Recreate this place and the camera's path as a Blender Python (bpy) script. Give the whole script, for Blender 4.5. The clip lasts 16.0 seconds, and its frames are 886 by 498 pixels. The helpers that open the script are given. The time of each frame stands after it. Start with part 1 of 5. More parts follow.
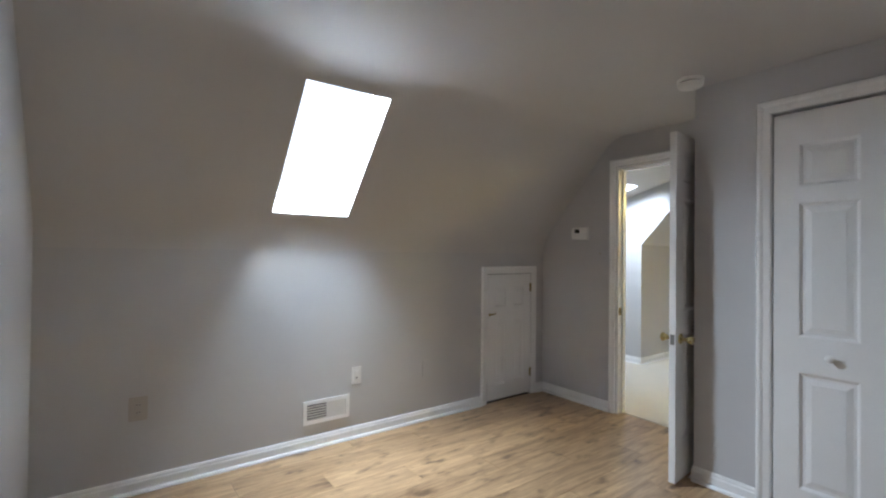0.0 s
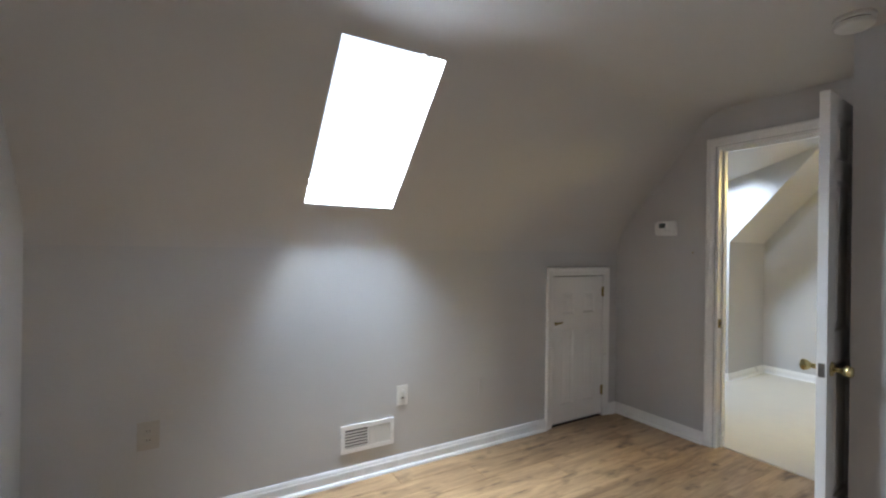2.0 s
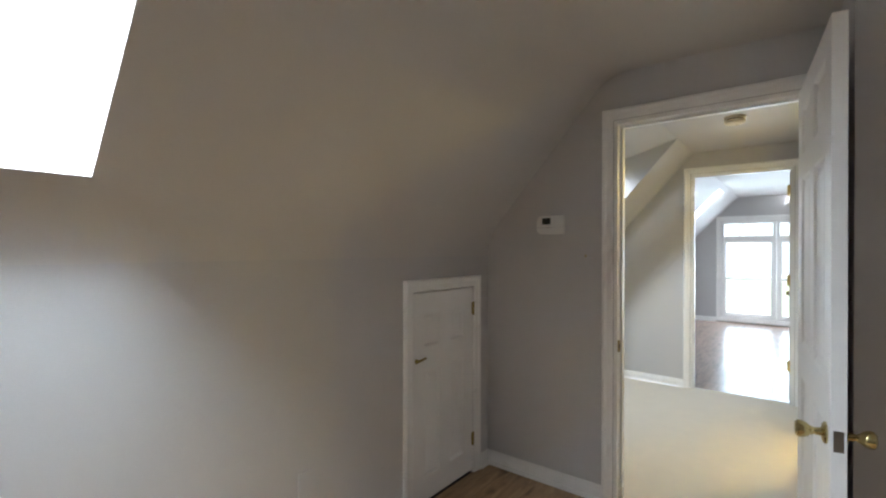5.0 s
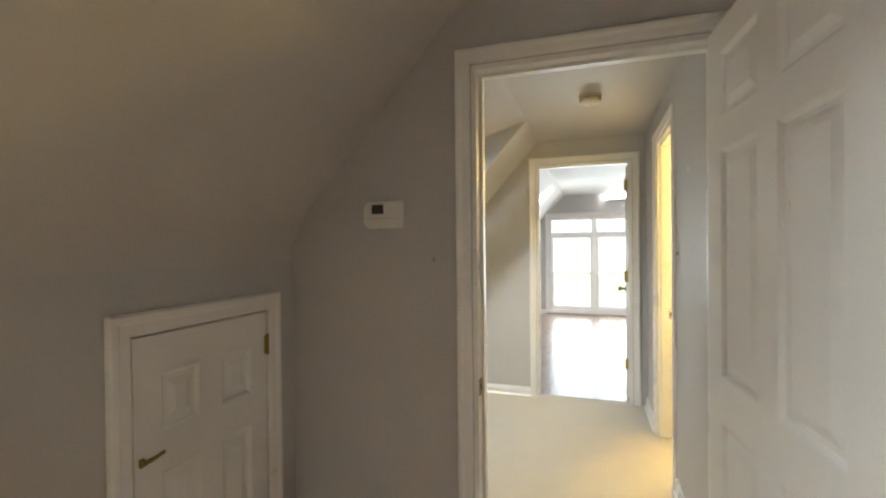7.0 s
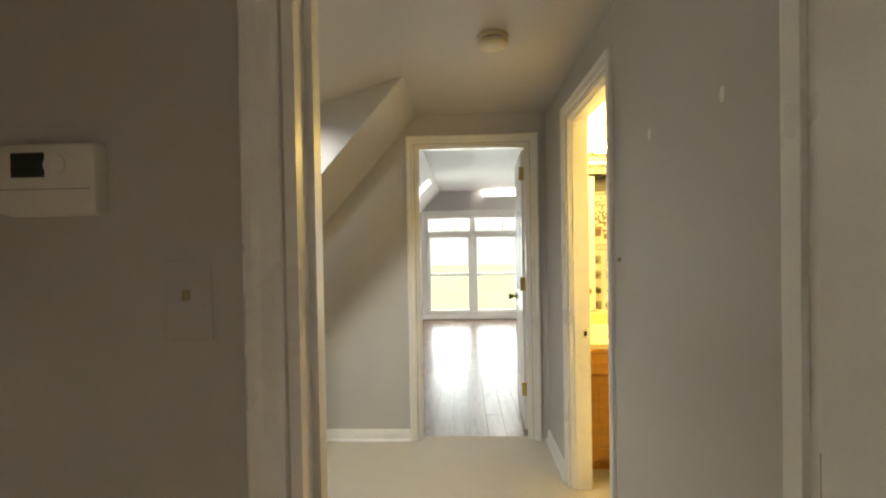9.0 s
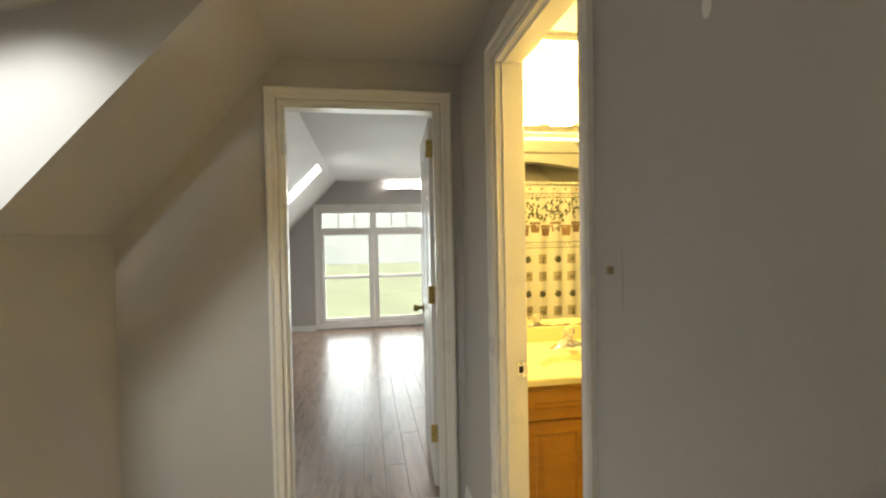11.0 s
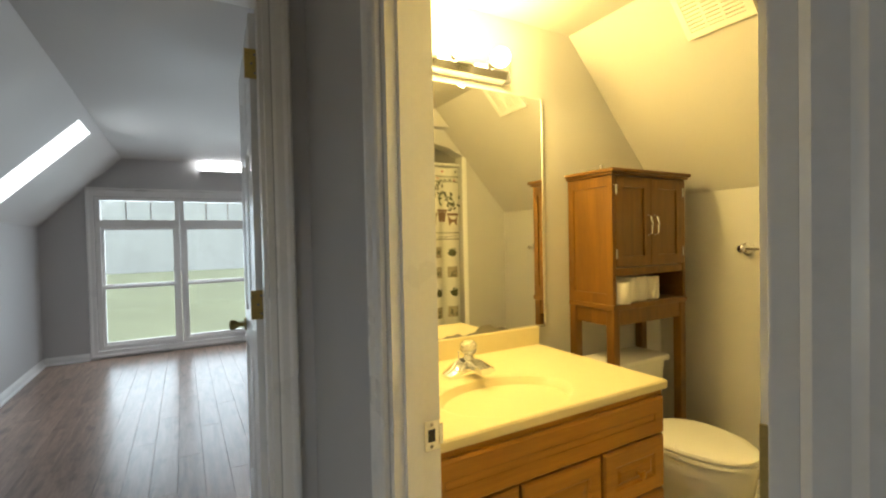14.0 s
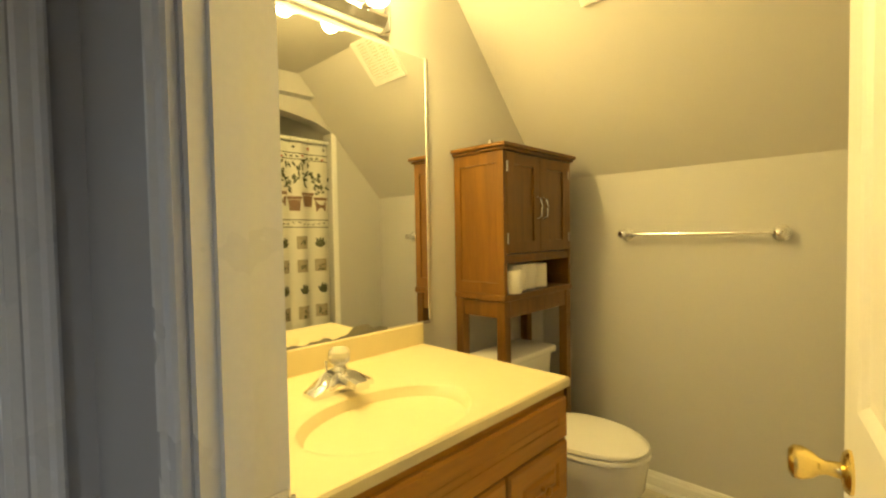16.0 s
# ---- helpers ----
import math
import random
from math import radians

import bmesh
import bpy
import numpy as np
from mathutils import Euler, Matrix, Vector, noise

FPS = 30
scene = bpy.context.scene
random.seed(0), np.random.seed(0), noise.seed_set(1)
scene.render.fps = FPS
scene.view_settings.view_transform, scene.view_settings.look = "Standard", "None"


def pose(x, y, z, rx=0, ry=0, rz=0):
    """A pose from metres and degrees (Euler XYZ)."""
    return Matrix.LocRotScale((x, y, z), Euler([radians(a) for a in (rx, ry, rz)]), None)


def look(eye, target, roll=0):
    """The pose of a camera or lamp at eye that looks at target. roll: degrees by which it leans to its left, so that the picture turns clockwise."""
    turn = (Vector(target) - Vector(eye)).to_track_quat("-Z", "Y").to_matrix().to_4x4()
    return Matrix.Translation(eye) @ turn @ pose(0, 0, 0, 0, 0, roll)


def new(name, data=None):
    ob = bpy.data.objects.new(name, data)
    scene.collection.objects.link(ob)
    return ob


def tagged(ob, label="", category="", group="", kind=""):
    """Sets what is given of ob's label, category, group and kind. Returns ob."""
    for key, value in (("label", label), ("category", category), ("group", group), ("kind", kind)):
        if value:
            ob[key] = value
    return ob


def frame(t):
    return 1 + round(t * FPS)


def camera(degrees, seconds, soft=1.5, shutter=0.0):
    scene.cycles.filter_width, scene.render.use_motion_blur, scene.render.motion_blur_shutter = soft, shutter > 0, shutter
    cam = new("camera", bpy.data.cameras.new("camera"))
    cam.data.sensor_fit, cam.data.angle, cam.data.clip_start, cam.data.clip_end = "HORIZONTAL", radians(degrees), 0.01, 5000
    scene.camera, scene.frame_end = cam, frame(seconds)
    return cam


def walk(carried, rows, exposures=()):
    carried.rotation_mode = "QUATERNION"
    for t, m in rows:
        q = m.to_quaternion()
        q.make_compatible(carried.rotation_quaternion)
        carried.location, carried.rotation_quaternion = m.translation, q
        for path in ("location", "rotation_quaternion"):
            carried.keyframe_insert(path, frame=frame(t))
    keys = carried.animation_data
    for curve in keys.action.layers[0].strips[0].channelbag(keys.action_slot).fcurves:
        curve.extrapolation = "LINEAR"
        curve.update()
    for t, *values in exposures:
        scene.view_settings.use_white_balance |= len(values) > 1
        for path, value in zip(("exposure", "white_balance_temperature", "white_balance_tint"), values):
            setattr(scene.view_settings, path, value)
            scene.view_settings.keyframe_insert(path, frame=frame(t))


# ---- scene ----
EXPOSURE = 2.2
cam = camera(88.8, 16.0, soft=2.2)
PATH = [
    (0, (-0.231, 0.049, 1.285), (0.96, 1.656, 1.307), 0.6),
    (0.5, (-0.198, 0.139, 1.298), (0.899, 1.811, 1.315), 0.7),
    (1, (-0.153, 0.26, 1.311), (0.898, 1.961, 1.318), 0.8),
    (1.5, (-0.1, 0.372, 1.308), (0.939, 2.081, 1.308), 0.9),
    (2, (-0.017, 0.528, 1.301), (1.018, 2.24, 1.303), 0.8),
    (2.5, (0.09, 0.713, 1.307), (1.131, 2.42, 1.305), 0.8),
    (3, (0.209, 0.904, 1.311), (1.308, 2.575, 1.303), 0.8),
    (3.5, (0.32, 1.063, 1.321), (1.531, 2.655, 1.315), 0.7),
    (4, (0.421, 1.185, 1.327), (1.76, 2.671, 1.324), 0.5),
    (6.5, (1.276, 1.704, 1.359), (3.115, 2.491, 1.346), -0.4),
    (7, (1.504, 1.763, 1.358), (3.404, 2.387, 1.34), -0.6),
    (7.5, (1.745, 1.811, 1.369), (3.689, 2.277, 1.348), -0.7),
    (8, (1.974, 1.864, 1.368), (3.947, 2.19, 1.344), -0.7),
    (8.5, (2.219, 1.91, 1.38), (4.21, 2.096, 1.354), -0.9),
    (9, (2.452, 1.918, 1.374), (4.45, 1.997, 1.347), -1.0),
    (11.5, (3.465, 1.8, 1.367), (5.419, 1.377, 1.323), -1.1),
    (12, (3.614, 1.794, 1.351), (5.546, 1.279, 1.308), -1.1),
    (12.5, (3.753, 1.794, 1.334), (5.645, 1.146, 1.293), -1.1),
    (13, (3.887, 1.765, 1.308), (5.732, 0.993, 1.271), -1.1),
    (13.5, (4.023, 1.719, 1.287), (5.815, 0.832, 1.246), -1.2),
    (14, (4.126, 1.682, 1.271), (5.86, 0.687, 1.23), -1.2),
    (14.5, (4.194, 1.652, 1.257), (5.866, 0.554, 1.209), -1.3),
    (15, (4.269, 1.608, 1.237), (5.857, 0.393, 1.188), -1.2),
    (15.5, (4.349, 1.553, 1.245), (5.839, 0.221, 1.169), -1.1),
    (16, (4.414, 1.492, 1.216), (5.805, 0.056, 1.147), -1.0),
]
walk(cam, [(t, look(eye, target, roll)) for t, eye, target, roll in PATH], [(t, EXPOSURE + e, k, 10.0) for t, e, k in ((0.0, -0.03, 5650.0), (4.0, -0.05, 5750.0), (6.5, 0.05, 6650.0), (9.0, -0.52, 7700.0), (11.5, -0.95, 7400.0), (13.5, -1.38, 6450.0), (16.0, -1.52, 6450.0))])

# ---- world and lights ----
world = bpy.data.worlds.new("overcast_sky")
scene.world = world
world.use_nodes = True
wn, wl = world.node_tree.nodes, world.node_tree.links
sky = wn.new("ShaderNodeTexSky")
sky.sky_type = "NISHITA"
sky.sun_disc = False
sky.sun_elevation, sky.sun_rotation = radians(38), radians(200)
sky.dust_density, sky.air_density = 4.0, 1.0
cloud = wn.new("ShaderNodeHueSaturation")
cloud.inputs["Saturation"].default_value = 0.22
wl.new(sky.outputs[0], cloud.inputs["Color"])
wl.new(cloud.outputs[0], wn["Background"].inputs[0])
wn["Background"].inputs[1].default_value = 0.15


def lamp(name, kind, m, energy, colour, **settings):
    data = bpy.data.lights.new(name, kind)
    data.energy, data.color = energy, colour
    if "size" in settings:
        data.shape, data.size, data.size_y = "RECTANGLE", settings["size"], settings["size_y"]
    if "radius" in settings:
        data.shadow_soft_size = settings["radius"]
    if "spread" in settings:
        data.spread = settings["spread"]
    if "angle" in settings:
        data.angle = settings["angle"]
    ob = new(name, data)
    ob.matrix_world = m
    return ob


SKY_W, DORMER_W, BULB_W, BULB_GLOW, TUBE = 13.0, 3.7, 7.0, 15.0, 9.0
BEDROOM_W, EAST_W = 40.0, 28.0
DAY = (0.86, 0.94, 1.0)
lamp("sun", "SUN", look((20, -20, 40), (8, 1, 0)), 1.5, (1.0, 0.96, 0.9), angle=radians(20))

# ---- plan ----
KN, KS = 2.955, -0.69          # north and south knee walls
KZ, CEIL = 1.417, 2.26         # knee wall top, flat ceiling
NY = 2.21                      # where the north slope meets the ceiling
SY, SZ = 0.005, 1.492            # the same in the south, and the south knee wall top
WX = -0.52                     # west gable
AX0, AX1 = 3.113, 3.225          # wall between bedroom and landing
BX0, BX1 = 5.575, 5.725          # wall between landing and end room
EX = 10.47                     # east gable
CY0, CY1 = 1.22, 1.33          # wall between landing and bathroom
MX = 5.76                      # bathroom mirror wall
DOOR_H = 2.018
DOOR_C = 2.055


# ---- materials ----
def material(name, colour, rough=0.5, metal=0.0, spread=0.06, scale=6.0, fine=120.0, bump=0.02, patchy=0.0, **more):
    """Plain surface with two scales of variation in tone and a fine relief."""
    m = bpy.data.materials.new(name)
    m.use_nodes = True
    n, l = m.node_tree.nodes, m.node_tree.links
    b = n["Principled BSDF"]
    coord = n.new("ShaderNodeTexCoord")
    big, small = n.new("ShaderNodeTexNoise"), n.new("ShaderNodeTexNoise")
    big.inputs["Scale"].default_value, small.inputs["Scale"].default_value = scale, fine
    big.inputs["Detail"].default_value, small.inputs["Detail"].default_value = 4, 3
    for t in (big, small):
        l.new(coord.outputs["Object"], t.inputs["Vector"])
    mix = n.new("ShaderNodeMath")
    mix.operation = "ADD"
    l.new(big.outputs[0], mix.inputs[0])
    l.new(small.outputs[0], mix.inputs[1])
    ramp = n.new("ShaderNodeMapRange")
    ramp.inputs["From Min"].default_value, ramp.inputs["From Max"].default_value = 0.6, 1.4
    ramp.inputs["To Min"].default_value, ramp.inputs["To Max"].default_value = 1 - spread, 1 + spread
    l.new(mix.outputs[0], ramp.inputs["Value"])
    tint = n.new("ShaderNodeMix")
    tint.data_type, tint.blend_type = "RGBA", "MULTIPLY"
    tint.inputs[0].default_value = 1
    tint.inputs[6].default_value = (*colour, 1)
    l.new(ramp.outputs[0], tint.inputs[7])
    l.new(tint.outputs[2], b.inputs["Base Color"])
    rr = n.new("ShaderNodeMapRange")
    rr.inputs["From Min"].default_value, rr.inputs["From Max"].default_value = 0.3, 0.7
    rr.inputs["To Min"].default_value, rr.inputs["To Max"].default_value = max(0.02, rough * 0.85), min(1, rough * 1.15)
    l.new(big.outputs[0], rr.inputs["Value"])
    l.new(rr.outputs[0], b.inputs["Roughness"])
    b.inputs["Metallic"].default_value = metal
    if bump:
        bp = n.new("ShaderNodeBump")
        bp.inputs["Strength"].default_value, bp.inputs["Distance"].default_value = bump * 10, 0.002
        l.new(small.outputs[0], bp.inputs["Height"])
        l.new(bp.outputs[0], b.inputs["Normal"])
    for key, value in more.items():
        b.inputs["IOR" if key == "ior" else key.replace("_", " ").title()].default_value = value
    return m


def wood(name, dark, light, rough=0.3, along=(1.0, 14.0, 14.0), size=3.0, per_piece=0.0, knots=0.0, coat=0.0):
    """Grain stretched along one axis, with streaks, knots and a tone of its own for each piece."""
    m = bpy.data.materials.new(name)
    m.use_nodes = True
    n, l = m.node_tree.nodes, m.node_tree.links
    b = n["Principled BSDF"]
    coord, info = n.new("ShaderNodeTexCoord"), n.new("ShaderNodeObjectInfo")
    shift = n.new("ShaderNodeVectorMath")
    shift.operation = "MULTIPLY_ADD"
    l.new(info.outputs["Random"], shift.inputs[0])
    shift.inputs[1].default_value = (37.0, 53.0, 11.0)
    l.new(coord.outputs["Object"], shift.inputs[2])
    stretch = n.new("ShaderNodeMapping")
    stretch.inputs["Scale"].default_value = along
    l.new(shift.outputs[0], stretch.inputs["Vector"])
    grain, fine = n.new("ShaderNodeTexNoise"), n.new("ShaderNodeTexNoise")
    grain.inputs["Scale"].default_value, grain.inputs["Detail"].default_value = size, 6
    grain.inputs["Distortion"].default_value = 0.8
    fine.inputs["Scale"].default_value, fine.inputs["Detail"].default_value = size * 6, 4
    l.new(stretch.outputs[0], grain.inputs["Vector"])
    l.new(stretch.outputs[0], fine.inputs["Vector"])
    blend = n.new("ShaderNodeMath")
    blend.operation = "MULTIPLY_ADD"
    l.new(fine.outputs[0], blend.inputs[0])
    blend.inputs[1].default_value = 0.35
    l.new(grain.outputs[0], blend.inputs[2])
    tone = n.new("ShaderNodeMath")
    tone.operation = "MULTIPLY_ADD"
    l.new(info.outputs["Random"], tone.inputs[0])
    tone.inputs[1].default_value = per_piece
    l.new(blend.outputs[0], tone.inputs[2])
    ramp = n.new("ShaderNodeValToRGB")
    ramp.color_ramp.elements[0].position, ramp.color_ramp.elements[0].color = 0.42, (*dark, 1)
    ramp.color_ramp.elements[1].position, ramp.color_ramp.elements[1].color = 0.86 + per_piece * 0.6, (*light, 1)
    l.new(tone.outputs[0], ramp.inputs[0])
    colour = ramp.outputs[0]
    if knots:
        kmap = n.new("ShaderNodeMapping")
        kmap.inputs["Scale"].default_value = (along[0] * 2.2, along[1] * 0.5, along[2] * 0.5)
        l.new(shift.outputs[0], kmap.inputs["Vector"])
        spots = n.new("ShaderNodeTexNoise")
        spots.inputs["Scale"].default_value, spots.inputs["Detail"].default_value = 1.9, 3
        l.new(kmap.outputs[0], spots.inputs["Vector"])
        cut = n.new("ShaderNodeMapRange")
        cut.inputs["From Min"].default_value, cut.inputs["From Max"].default_value = 0.57, 0.72
        cut.inputs["To Max"].default_value = knots
        l.new(spots.outputs[0], cut.inputs["Value"])
        km = n.new("ShaderNodeMix")
        km.data_type = "RGBA"
        l.new(cut.outputs[0], km.inputs[0])
        l.new(colour, km.inputs[6])
        km.inputs[7].default_value = (dark[0] * 0.45, dark[1] * 0.4, dark[2] * 0.38, 1)
        colour = km.outputs[2]
    l.new(colour, b.inputs["Base Color"])
    b.inputs["Roughness"].default_value = rough
    b.inputs["Coat Weight"].default_value, b.inputs["Coat Roughness"].default_value = coat, 0.28
    bp = n.new("ShaderNodeBump")
    bp.inputs["Strength"].default_value, bp.inputs["Distance"].default_value = 0.15, 0.001
    l.new(blend.outputs[0], bp.inputs["Height"])
    l.new(bp.outputs[0], b.inputs["Normal"])
    return m


def glowing(name, colour, strength):
    m = bpy.data.materials.new(name)
    m.use_nodes = True
    b = m.node_tree.nodes["Principled BSDF"]
    b.inputs["Base Color"].default_value = (*colour, 1)
    b.inputs["Emission Color"].default_value = (*colour, 1)
    b.inputs["Emission Strength"].default_value = strength
    return m


PAINT = material("greige_wall_paint", (0.54, 0.53, 0.525), 0.55, spread=0.035, scale=1.3, fine=260, bump=0.012)
PAINT_OLD = material("old_beige_paint", (0.47, 0.43, 0.38), 0.5, spread=0.06, scale=30, fine=200, bump=0.01)
CEILING = material("flat_ceiling_paint", (0.57, 0.55, 0.53), 0.6, spread=0.03, scale=1.1, fine=220, bump=0.015)
TRIM = material("white_trim_paint", (0.86, 0.853, 0.835), 0.30, spread=0.03, scale=4, fine=90, bump=0.006)
DOORPAINT = material("white_door_paint", (0.83, 0.823, 0.805), 0.33, spread=0.03, scale=5, fine=160, bump=0.008)
CARPET = material("cream_carpet", (0.61, 0.56, 0.47), 0.95, spread=0.05, scale=9, fine=420, bump=0.12)
OAK = wood("oak_laminate", (0.175, 0.10, 0.05), (0.52, 0.345, 0.185), 0.3, (1.2, 11, 11), 2.4, 0.18, 0.85)
OAK_END = wood("brown_laminate", (0.15, 0.10, 0.075), (0.33, 0.23, 0.175), 0.26, (1.2, 11, 11), 2.4, 0.2, 0.4, 0.3)
VANITY = wood("honey_oak_cabinet", (0.31, 0.138, 0.012), (0.42, 0.195, 0.018), 0.35, (14, 1.2, 14), 2.6)
CHERRY = wood("cherry_cabinet", (0.105, 0.046, 0.006), (0.185, 0.084, 0.010), 0.3, (10, 10, 1.0), 2.2)
BRASS = material("polished_brass", (0.85, 0.67, 0.25), 0.2, 1.0, spread=0.08, scale=20, fine=200, bump=0.0)
HINGE = material("hinge_brass", (0.60, 0.46, 0.17), 0.3, 1.0, spread=0.15, scale=40, fine=200, bump=0.0)
BRASS_WORN = material("worn_brass", (0.58, 0.48, 0.22), 0.24, 1.0, spread=0.1, scale=30, fine=200, bump=0.0)
BRASS_OLD = material("aged_brass", (0.32, 0.25, 0.09), 0.42, 1.0, spread=0.2, scale=30, fine=200, bump=0.01)
CHROME = material("chrome", (0.82, 0.82, 0.83), 0.08, 1.0, spread=0.02, bump=0.0)
STEEL = material("dark_steel", (0.30, 0.29, 0.28), 0.35, 1.0, spread=0.1, bump=0.0)
MARBLE = material("cultured_marble", (0.74, 0.645, 0.39), 0.36, spread=0.03, scale=3, fine=30, bump=0.0)
PORCELAIN = material("white_porcelain", (0.80, 0.79, 0.76), 0.12, spread=0.015, scale=3, bump=0.0)
PLASTIC = material("white_plastic", (0.78, 0.77, 0.74), 0.4, spread=0.02, scale=12, bump=0.004)
SCREEN = material("dark_display", (0.03, 0.035, 0.03), 0.2, spread=0.05, bump=0.0)
# Near-black colour stands for unlit depth in holes and vents; also the subfloor.
DARK = material("painted_dark", (0.03, 0.028, 0.026), 0.8, spread=0.2, bump=0.0)
MIRROR = material("silvered_glass", (0.90, 0.91, 0.90), 0.015, 1.0, spread=0.0, bump=0.0)
VINYL = material("beige_vinyl_floor", (0.62, 0.57, 0.47), 0.4, spread=0.08, scale=8, fine=80, bump=0.01)
FABRIC = material("white_curtain_fabric", (0.88, 0.87, 0.82), 0.8, spread=0.04, scale=10, fine=500, bump=0.02)
fn, fl = FABRIC.node_tree.nodes, FABRIC.node_tree.links
thin, sheer = fn.new("ShaderNodeBsdfTranslucent"), fn.new("ShaderNodeMixShader")
thin.inputs[0].default_value = (0.80, 0.76, 0.64, 1)
sheer.inputs[0].default_value = 0.28
fl.new(fn["Principled BSDF"].outputs[0], sheer.inputs[1])
fl.new(thin.outputs[0], sheer.inputs[2])
fl.new(sheer.outputs[0], fn["Material Output"].inputs[0])
PAPER = material("tissue_paper", (0.82, 0.80, 0.76), 0.9, spread=0.04, scale=20, fine=300, bump=0.05)
# Paler than real grass; the haze over distance is put into this green.
GRASS = material("lawn", (0.28, 0.325, 0.225), 0.9, spread=0.25, scale=0.25, fine=6, bump=0.1)

ACRYLIC = material("clear_acrylic", (0.93, 0.93, 0.92), 0.06, spread=0.02, bump=0.0, transmission_weight=0.75, ior=1.45)
ALUMINIUM = material("satin_aluminium", (0.88, 0.87, 0.83), 0.38, 1.0, spread=0.03, bump=0.0)
IVORY = material("ivory_toggle", (0.42, 0.36, 0.20), 0.45, spread=0.1, scale=60, bump=0.0)

GLASS = bpy.data.materials.new("window_glass")
GLASS.use_nodes = True
gn, gl = GLASS.node_tree.nodes, GLASS.node_tree.links
clear, gloss, both, fres = (gn.new(k) for k in ("ShaderNodeBsdfTransparent", "ShaderNodeBsdfGlossy", "ShaderNodeMixShader", "ShaderNodeFresnel"))
clear.inputs[0].default_value = (0.94, 0.96, 0.95, 1)
gloss.inputs["Roughness"].default_value = 0.02
gl.new(fres.outputs[0], both.inputs[0])
gl.new(clear.outputs[0], both.inputs[1])
gl.new(gloss.outputs[0], both.inputs[2])
gl.new(both.outputs[0], gn["Material Output"].inputs[0])


# ---- builders ----
def thing(name, base, label="", category="", group="", kind="", turn=0.0):
    ob = new(name)
    ob.empty_display_size = 0.05
    ob.matrix_world = pose(*base, 0, 0, turn)
    return tagged(ob, label, category, group, kind)


def finish(bm, name, mat, smooth=False):
    bmesh.ops.recalc_face_normals(bm, faces=bm.faces[:])
    me = bpy.data.meshes.new(name)
    bm.to_mesh(me)
    bm.free()
    me.materials.append(mat)
    if smooth:
        for p in me.polygons:
            p.use_smooth = True
        me.set_sharp_from_angle(angle=radians(38))
    return me


def world_of(ob):
    m = ob.matrix_basis.copy()
    while ob.parent:
        ob = ob.parent
        m = ob.matrix_basis @ m
    return m


def part(name, bm, mat, parent, label="", local=False, smooth=False):
    """One mesh under a thing or a part; the bmesh is in the world unless it is local to the parent."""
    me = finish(bm, name, mat, smooth)
    if not local:
        me.transform(world_of(parent).inverted())
    ob = new(name, me)
    ob.parent = parent
    return tagged(ob, label)


def structure(name, bm, mat, label, category):
    return tagged(new(name, finish(bm, name, mat)), label, category, "", "structure")


def box(bm, x0, x1, y0, y1, z0, z1, bevel=0.0, m=None, seg=2):
    made = bmesh.ops.create_cube(bm, size=1)["verts"]
    s = Matrix.Translation(((x0 + x1) / 2, (y0 + y1) / 2, (z0 + z1) / 2)) @ Matrix.Diagonal((abs(x1 - x0), abs(y1 - y0), abs(z1 - z0), 1))
    bmesh.ops.transform(bm, matrix=s, verts=made)
    if bevel:
        edges = list({e for v in made for e in v.link_edges})
        made = [v for v in bmesh.ops.bevel(bm, geom=edges, offset=bevel, segments=seg, profile=0.5, affect="EDGES")["verts"]]
        made = list({v for w in made for f in w.link_faces for v in f.verts})
    if m is not None:
        bmesh.ops.transform(bm, matrix=m, verts=made)
    return bm


def boxes(*rows, bevel=0.0, m=None):
    bm = bmesh.new()
    for r in rows:
        box(bm, *r, bevel=bevel, m=m)
    return bm


def prism(bm, points, axis, a, b):
    """A convex outline in the two other axes, drawn out along one axis from a to b."""
    def place(p, v):
        return {"x": (v, *p), "y": (p[0], v, p[1]), "z": (*p, v)}[axis]
    lo, hi = [bm.verts.new(place(p, a)) for p in points], [bm.verts.new(place(p, b)) for p in points]
    bm.faces.new(lo)
    bm.faces.new(hi[::-1])
    for i in range(len(points)):
        j = (i + 1) % len(points)
        bm.faces.new((lo[i], hi[i], hi[j], lo[j]))
    return bm


def lathe(bm, profile, m, steps=24):
    """Radius and height pairs turned about the local z axis."""
    rings = []
    for r, z in profile:
        if r < 1e-6:
            rings.append([bm.verts.new(m @ Vector((0, 0, z)))])
        else:
            rings.append([bm.verts.new(m @ Vector((r * math.cos(2 * math.pi * k / steps), r * math.sin(2 * math.pi * k / steps), z))) for k in range(steps)])
    for a, b in zip(rings, rings[1:]):
        for k in range(steps):
            j = (k + 1) % steps
            quad = [a[k % len(a)], a[j % len(a)], b[j % len(b)], b[k % len(b)]]
            quad = list(dict.fromkeys(quad))
            if len(quad) > 2:
                bm.faces.new(quad)
    for ring in (rings[0], rings[-1]):
        if len(ring) > 2:
            bm.faces.new(ring)
    return bm


def loft(bm, rings, cap=True):
    """Closed rings of equal count joined in turn."""
    vs = [[bm.verts.new(p) for p in ring] for ring in rings]
    for a, b in zip(vs, vs[1:]):
        for k in range(len(a)):
            j = (k + 1) % len(a)
            bm.faces.new((a[k], a[j], b[j], b[k]))
    if cap:
        bm.faces.new(vs[0][::-1])
        bm.faces.new(vs[-1])
    return bm


